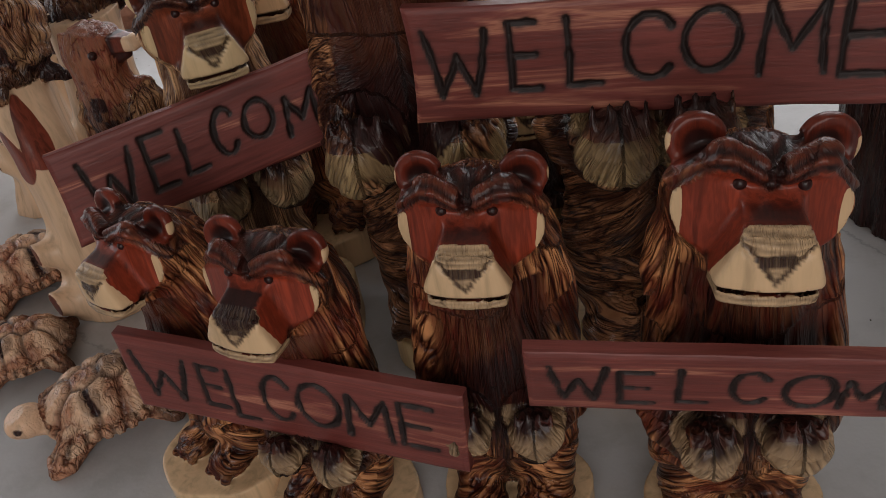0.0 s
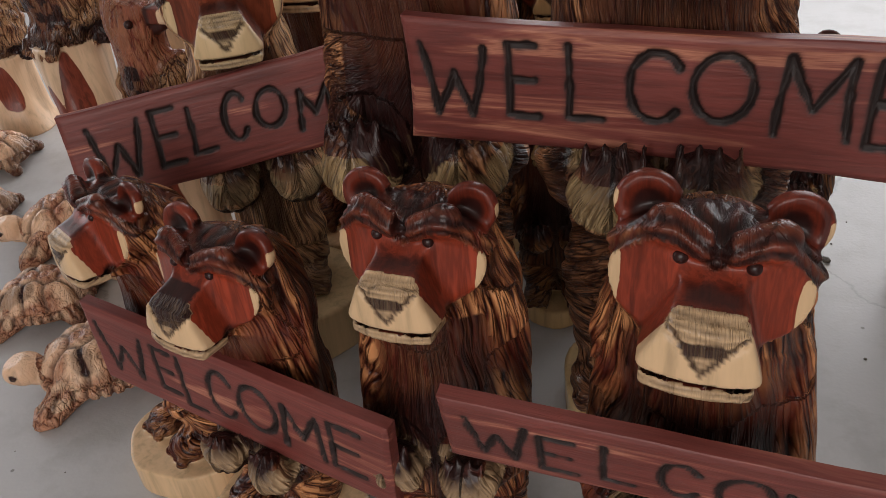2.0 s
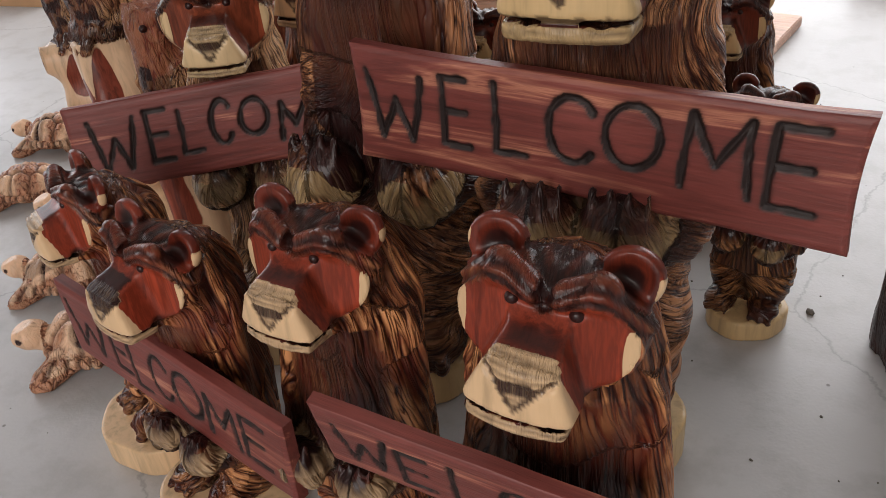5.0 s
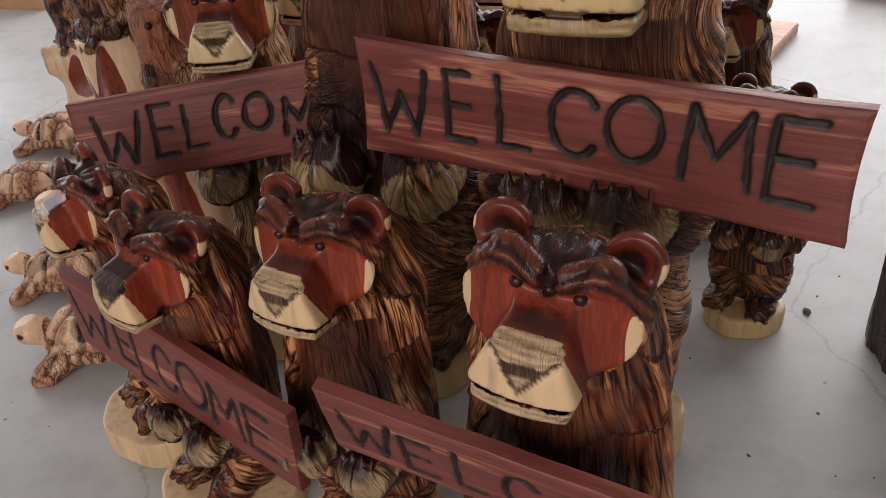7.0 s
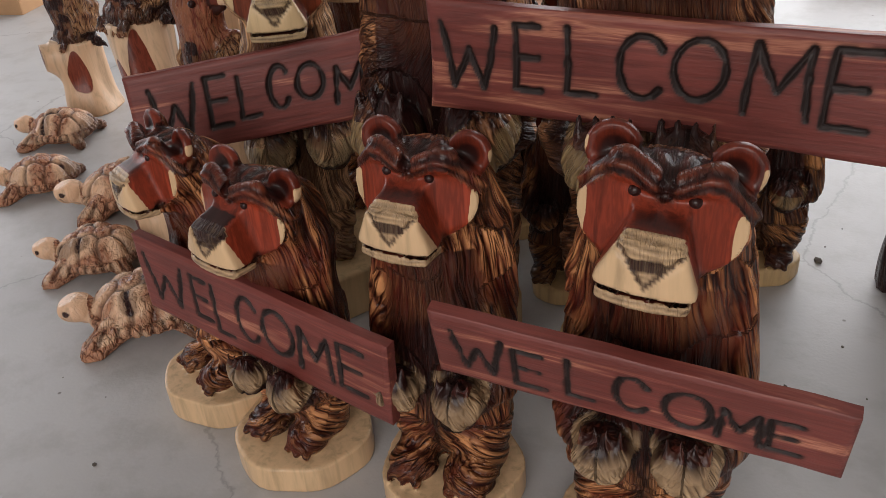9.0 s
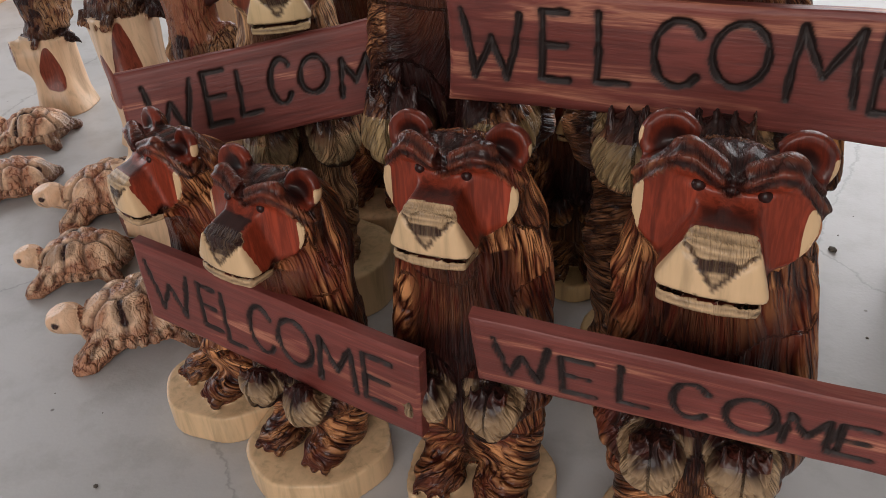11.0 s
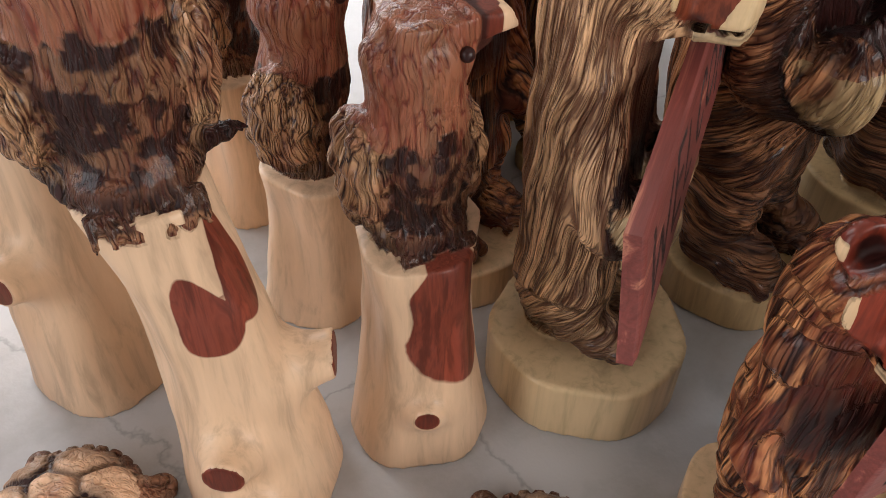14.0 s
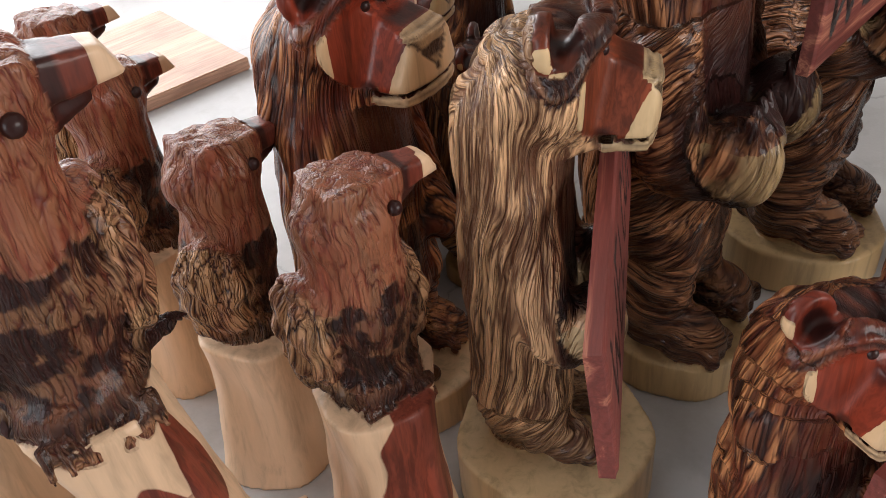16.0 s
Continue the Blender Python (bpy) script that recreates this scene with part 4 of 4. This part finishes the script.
# ---- eagles on logs ----
def eagle(at, yaw, label, perch, top, r0, r1, lean=(0, 0), knots=(), patches=(), size=1.0, seed=0.0, h=0.0042, face=0):
    """A carved eagle on a peeled log. perch: the height of its feet, top: of its crown; r0, r1: the log's radius at its foot and at the perch;
    knots: (angle, height, stub, radius); patches: (angle, height, half width, half height) of bare red heartwood."""
    tall = top - perch
    lx, ly = lean

    def axis(z):
        k = np.clip(z / perch, 0, 1.5)
        return lx * k * k, ly * k * k

    def log_field(p):
        ax, ay = axis(p[:, 2])
        x, y = p[:, 0] - ax, p[:, 1] - ay
        k = np.clip(p[:, 2] / perch, 0, 1)
        a = np.arctan2(y, x)
        r = r0 + (r1 - r0) * k - 0.012 * np.sin(k * math.pi) + 0.006 * np.sin(2 * a + 4 * k + seed) + 0.003 * np.sin(5 * a + seed)
        v = (np.hypot(x, y) - r) * 0.9
        v = np.maximum(v, p[:, 2] - perch)
        for ang, kz, stub, kr in knots:
            c, s = math.cos(radians(ang)), math.sin(radians(ang))
            kx, ky = axis(np.array([kz]))
            rr = r0 + (r1 - r0) * kz / perch
            o = (float(kx[0]) + c * (rr - 0.02), float(ky[0]) + s * (rr - 0.02), kz - 0.01)
            e = (float(kx[0]) + c * (rr + stub), float(ky[0]) + s * (rr + stub), kz + stub * 0.3)
            k2 = cap(p, o, e, kr * 1.3, kr)
            k2 = np.maximum(k2, (p[:, 0] - e[0]) * c + (p[:, 1] - e[1]) * s - 0.001)
            v = join(v, k2, 0.03)
        return np.maximum(v, -p[:, 2])

    bx, by = float(axis(np.array([perch]))[0][0]), float(axis(np.array([perch]))[1][0])
    S = tall / 0.26 * size
    z0 = perch

    def bird_field(p):
        q = (p - np.array((bx, by, z0), np.float32)) / S
        m = np.stack([np.abs(q[:, 0]), q[:, 1], q[:, 2]], 1)
        v = ell(m, (0, 0.012, 0.075), (0.054, 0.056, 0.088))
        v = join(v, ell(m, (0.056, 0.018, 0.085), (0.024, 0.048, 0.072)), 0.006)
        v = join(v, cap(m, (0, 0.0, 0.11), (0, 0.0, 0.205), 0.050, 0.045), 0.015)
        hq = turned(q, (0, 0.0, 0.215), face, 0)
        hm = np.stack([np.abs(hq[:, 0]), hq[:, 1], hq[:, 2]], 1)
        x, y, z = hm.T
        v = join(v, ell(hm, (0, 0.0, -0.004), (0.043, 0.056, 0.040)), 0.014)
        # flat crown with an overhanging brow
        v = join(v, meet(0.006, x - 0.034 - 0.10 * y, z - 0.040 - 0.10 * y, 0.012 - z, -0.052 - y, y - 0.030), 0.012)
        # beak: a tapered block, cut blunt, with a dark mouth below
        out = -0.045 - y
        beak = meet(0.003, x - 0.021 + 0.13 * out, z - 0.030 + 0.10 * out, 0.000 + 0.06 * out - z, out - 0.054 + 0.5 * (z - 0.010), -0.02 - out)
        v = join(v, beak, 0.003)
        v = join(v, cap(hm, (0, -0.040, -0.012), (0, -0.072, -0.005), 0.015, 0.008), 0.006)
        # folded tail, pointing aside over the edge of the log
        v = join(v, cap(q, (0.030, 0.022, 0.010), (0.098, 0.040, -0.016), 0.024, 0.004), 0.006)
        v = join(v, ell(m, (0, 0.004, 0.014), (0.056, 0.056, 0.036)), 0.010)
        for k in (-1, 0, 1):
            v = join(v, cap(m, (0.026 + 0.012 * k, -0.045, 0.006), (0.026 + 0.013 * k, -0.058, -0.012), 0.006, 0.0045), 0.004)
        return v * S

    def field(p):
        return join(log_field(p), bird_field(p), 0.006)

    R = max(r0, r1) + 0.06 + max(abs(lx), abs(ly)) + 0.05
    v, q = surface(field, (-R, -R - 0.03, -0.008), (R, R, top + 0.02), h)
    nrm = normals_of(v, q)
    v32 = v.astype(np.float32)
    is_bird = bird_field(v32) < log_field(v32)
    bq = (v - np.array((bx, by, z0))) / S
    hq = turned(bq.astype(np.float32), (0, 0.0, 0.215), face, 0)
    n1, n2 = vnoise(v * 70 + seed), vnoise(v * 24 + seed)
    head = is_bird & (bq[:, 2] > 0.135 + 0.03 * (n1 - 0.5) + 0.6 * np.maximum(0, np.abs(bq[:, 0]) - 0.046))
    beak = is_bird & (hq[:, 1] < -0.054) & (hq[:, 2] > -0.03) & (np.abs(hq[:, 0]) < 0.026)
    smooth = np.where(is_bird, np.where(beak, 1.0, np.where(head, 0.72, 0.0)), 1.0)
    ax, ay = axis(v[:, 2])
    pale = np.where(is_bird, np.where(beak & (hq[:, 1] < -0.082) & (hq[:, 2] > -0.001), 1.0, 0.0), 1.0)
    burn = np.zeros(len(v))
    band = is_bird & ~head
    burn = np.maximum(burn, band * step(0.17, 0.13, bq[:, 2]) * step(0.085, 0.125, bq[:, 2]) * (np.abs(bq[:, 0]) < 0.052) * (0.25 + 0.6 * (n1 > 0.45)))
    breast = band & (np.abs(bq[:, 0]) < 0.046 + 0.012 * (n2 - 0.5)) & (bq[:, 1] < 0.0)
    smooth = np.where(breast, 0.35, smooth)
    burn = np.maximum(burn, breast * step(0.012, 0.03, bq[:, 2]) * (0.25 + 0.5 * (n1 > 0.5) + 0.2 * n2))
    burn = np.maximum(burn, band * step(0.045, 0.01, bq[:, 2]) * (bq[:, 2] > -0.006) * (0.45 + 0.4 * n2))
    burn = np.maximum(burn, (beak & (pale < 0.5)) * np.where((hq[:, 1] > -0.064) | (hq[:, 2] < -0.001), 0.93, 0.30))
    burn = np.where(is_bird & (bq[:, 0] > 0.056) & (bq[:, 2] < 0.024), 0.95, burn)
    around = np.degrees(np.arctan2(v[:, 1] - ay, v[:, 0] - ax))
    rad = np.hypot(v[:, 0] - ax, v[:, 1] - ay)
    for ang, kz, kw, kh in patches:
        da = np.abs((around - ang + 180) % 360 - 180) / kw
        dz = (v[:, 2] - kz) / kh
        f = np.hypot(da * (1 + 0.35 * dz), dz) - 1 - 0.35 * (n2 - 0.5)
        pale = np.where(is_bird, pale, np.minimum(pale, np.clip(0.5 + 2.0 * f, 0, 1)))
    for ang, kz, stub, kr in knots:
        c, s = math.cos(radians(ang)), math.sin(radians(ang))
        rr = r0 + (r1 - r0) * kz / perch + stub
        kx, ky = axis(np.array([kz]))
        e = np.array((float(kx[0]) + c * rr, float(ky[0]) + s * rr, kz + stub * 0.3))
        near = np.linalg.norm((v - e), axis=1) / kr
        onk = (~is_bird) & (near < 1.3) & (nrm[:, 0] * c + nrm[:, 1] * s > 0.6)
        pale = np.where(onk, np.minimum(pale, np.clip(0.5 + 3.0 * (near - 0.95), 0, 1)), pale)
        burn = np.where(onk, np.maximum(burn, 0.4 * step(1.0, 0.85, near)), burn)
    wing = is_bird & (np.abs(bq[:, 0]) > 0.045) & ~head
    scale = np.sin(v[:, 2] * 150 / S + 2.5 * np.sin((bq[:, 1] + bq[:, 0]) * 60)) * wing
    wv = v + 0.014 * (np.stack([vnoise(v * 26 + k * 7 + seed) for k in range(3)], 1) - 0.5)
    flow = wv * np.array((1, 1, 0.16)) + seed
    g = np.clip(np.abs(2 * vnoise(flow * 70) - 1) * 2.4, 0, 1)
    v = v + nrm * (is_bird * (1 - smooth) * (g - 1) * 0.006 + scale * 0.0022 + head * (g - 0.6) * 0.0018 * (~beak) + (~is_bird) * (n2 - 0.5) * 0.0035)[:, None]
    v[:, 2] = np.maximum(v[:, 2], 0)
    zone = np.stack([smooth, pale, np.clip(burn, 0, 1)], 1)
    # bead eyes below the brow
    bv, bq2 = bead()
    for sx in (-1, 1):
        local = bv * 0.0074 + np.array((sx * 0.0372, -0.032, 0.006))
        q = np.concatenate([q, bq2 + len(v)])
        v = np.concatenate([v, unturned(local, (0, 0.0, 0.215), face, 0, 0) * S + np.array((bx, by, z0))])
        zone = np.concatenate([zone, np.tile((1.0, 0.0, 4.0), (len(bv), 1))])
        flow = np.concatenate([flow, np.zeros((len(bv), 3))])
    ob = solid("eagle_statue", v, q, BIRD, zone, flow)
    ob.matrix_world = pose(at[0], at[1], 0, 0, 0, yaw)
    return tagged(ob, label, "wooden statue", "carved eagles on logs")


# the birds sit breast to the front with the head turned aside
eagle((-0.57, 1.47), -15, "tall carved eagle on a pale peeled log with knots", 0.45, 0.735, 0.085, 0.060, lean=(-0.045, 0.025), face=85,
      knots=((-22, 0.21, 0.03, 0.024), (-118, 0.15, 0.022, 0.022), (-112, 0.05, 0.028, 0.024)), patches=((-92, 0.335, 24, 0.048), (-46, 0.380, 22, 0.066)), seed=1.0, h=0.004)
eagle((-0.385, 1.415), -12, "small carved eagle with tan wings on a peeled log", 0.325, 0.56, 0.078, 0.066, knots=((-112, 0.105, 0.002, 0.015),), patches=((-86, 0.255, 40, 0.115),), seed=2.0, h=0.004, face=88)
eagle((-0.335, 1.67), 40, "carved eagle with smooth red head on a pale log", 0.235, 0.49, 0.085, 0.075, patches=((-90, 0.25, 20, 0.05),), seed=3.0, face=40)
eagle((-0.31, 1.90), 40, "carved eagle with dark red head behind other eagles", 0.25, 0.50, 0.08, 0.07, seed=4.0, face=40)
eagle((-0.26, 2.08), 40, "carved eagle with red-brown head on a log", 0.26, 0.51, 0.08, 0.07, seed=5.0, face=40)
eagle((-0.62, 1.76), 0, "carved eagle on a thick pale log", 0.46, 0.74, 0.10, 0.075, knots=((-150, 0.22, 0.03, 0.024),), seed=6.0, lean=(0.02, 0.02), face=80)
eagle((-0.90, 1.83), -20, "small carved eagle with dark feathers on a pale log", 0.19, 0.39, 0.065, 0.05, knots=((-110, 0.13, 0.002, 0.010),), seed=7.0, face=85)
eagle((-0.83, 2.03), -10, "carved eagle on a pale upright log", 0.30, 0.54, 0.075, 0.06, seed=8.0, face=80)
eagle((-1.27, 1.98), -20, "carved eagle on a short log with a red knot", 0.20, 0.46, 0.085, 0.06, knots=((-110, 0.16, 0.03, 0.035),), patches=((-40, 0.12, 25, 0.06),), seed=9.0, face=80)

# ---- things round the carvings ----
def plank(lo, hi, turn, at, label, mat, name="cedar_board"):
    ob = part(name, box_bm(lo, hi, 0.003), mat)
    ob.matrix_world = pose(*at, 0, 0, turn)
    return tagged(ob, label, "board", "cedar boards")


plank((-0.75, 0, 0), (0.0, 0.45, 0.032), -10, (0.417, 2.577, 0.0), "wide pale cedar board lying on the concrete floor", PLANK)
plank((-0.55, 0, 0), (0.0, 0.16, 0.03), 4, (-0.16, 2.98, 0.0), "narrow pale cedar board lying on the concrete floor", PLANK)
for k, (w, off) in enumerate(((0.30, 0.0), (0.28, 0.02), (0.29, -0.01))):
    plank((-0.5, 0, 0), (0.62, w, 0.03), 6 + 3 * k, (-0.72 + off, 2.95 + off, 0.0305 * k), "reddish sawn cedar board in a low stack on the floor", RAW_WOOD)
plank((0, 0, 0), (1.4, 0.12, 0.10), -4, (0.60, 3.40, 0.0), "dark sawn timber lying on the concrete floor", RAW_WOOD, "timber")


def carton(at, turn, size, label):
    """An open-topped cardboard box with folded flaps."""
    x, y, z = size
    top = new("cardboard_box")
    top.matrix_world = pose(*at, 0, 0, turn)
    t = 0.005
    for lo, hi in (((-x / 2, -y / 2, 0), (x / 2, -y / 2 + t, z)), ((-x / 2, y / 2 - t, 0), (x / 2, y / 2, z)), ((-x / 2, -y / 2 + t, 0), (-x / 2 + t, y / 2 - t, z)), ((x / 2 - t, -y / 2 + t, 0), (x / 2, y / 2 - t, z))):
        part("side_panel", box_bm(lo, hi, 0.001), CARD, top)
    for lo, hi in (((-x / 2, -y / 2, z), (x / 2, 0 - 0.002, z + t)), ((-x / 2, 0.002, z), (x / 2, y / 2, z + t))):
        part("flap", box_bm(lo, hi, 0.001), CARD, top)
    return tagged(top, label, "box")


carton((-2.42, 2.80, 0), 8, (0.40, 0.34, 0.30), "closed brown cardboard box on the concrete floor")


def post(at, r, height, label):
    v, q = surface(lambda p: np.maximum(np.hypot(p[:, 0], p[:, 1]) - r - 0.01 * np.sin(3 * np.arctan2(p[:, 1], p[:, 0])) + 0.02 * np.clip(0.06 - p[:, 2], 0, 1) ** 1 * 3,
                                        np.abs(p[:, 2] - height / 2) - height / 2), (-r - 0.04, -r - 0.04, -0.01), (r + 0.04, r + 0.04, height + 0.01), 0.006)
    nrm = normals_of(v, q)
    flow = v * np.array((1, 1, 0.1))
    g = vnoise(flow * 60)
    v = v + nrm * ((g - 0.5) * 0.012)[:, None]
    v[:, 2] = np.maximum(v[:, 2], 0)
    zone = np.stack([np.zeros(len(v)), np.zeros(len(v)), np.full(len(v), 0.92)], 1)
    ob = solid("charred_log", v, q, BEAR_DARK, zone, flow)
    ob.location = (at[0], at[1], 0)
    return tagged(ob, label, "log")


post((0.888, 1.60), 0.115, 0.62, "thick upright log charred nearly black")


def chips():
    """Small stones and wood chips that lie about on the floor."""
    rng = random.Random(5)
    bm = bmesh.new()
    spots = [(0.676, 1.664, 0.007), (0.64, 1.30, 0.0025), (0.72, 1.42, 0.003), (-0.305, 0.836, 0.004)]
    spots += [(rng.uniform(0.45, 1.2), rng.uniform(0.9, 2.6), rng.uniform(0.0009, 0.0022)) for _ in range(35)]
    spots += [(rng.uniform(-1.3, -0.2), rng.uniform(0.6, 1.4), rng.uniform(0.0008, 0.0018)) for _ in range(15)]
    for x, y, r in spots:
        m = Matrix.Translation((x, y, r * 0.45)) @ Euler((0, 0, rng.uniform(0, 6))).to_matrix().to_4x4() @ Matrix.Diagonal((r * rng.uniform(0.8, 1.6), r, r * 0.6, 1))
        made = bmesh.ops.create_icosphere(bm, subdivisions=1, radius=1.0, matrix=m)
        for v in made["verts"]:
            v.co += Vector((rng.uniform(-1, 1), rng.uniform(-1, 1), 0)) * r * 0.2
    tagged(part("floor_chips", bm, plain("grey_chips", (0.10, 0.085, 0.07), 0.85, 90, 0.5)), "small dark stones and wood chips scattered on the floor", "debris", kind="stuff")


chips()
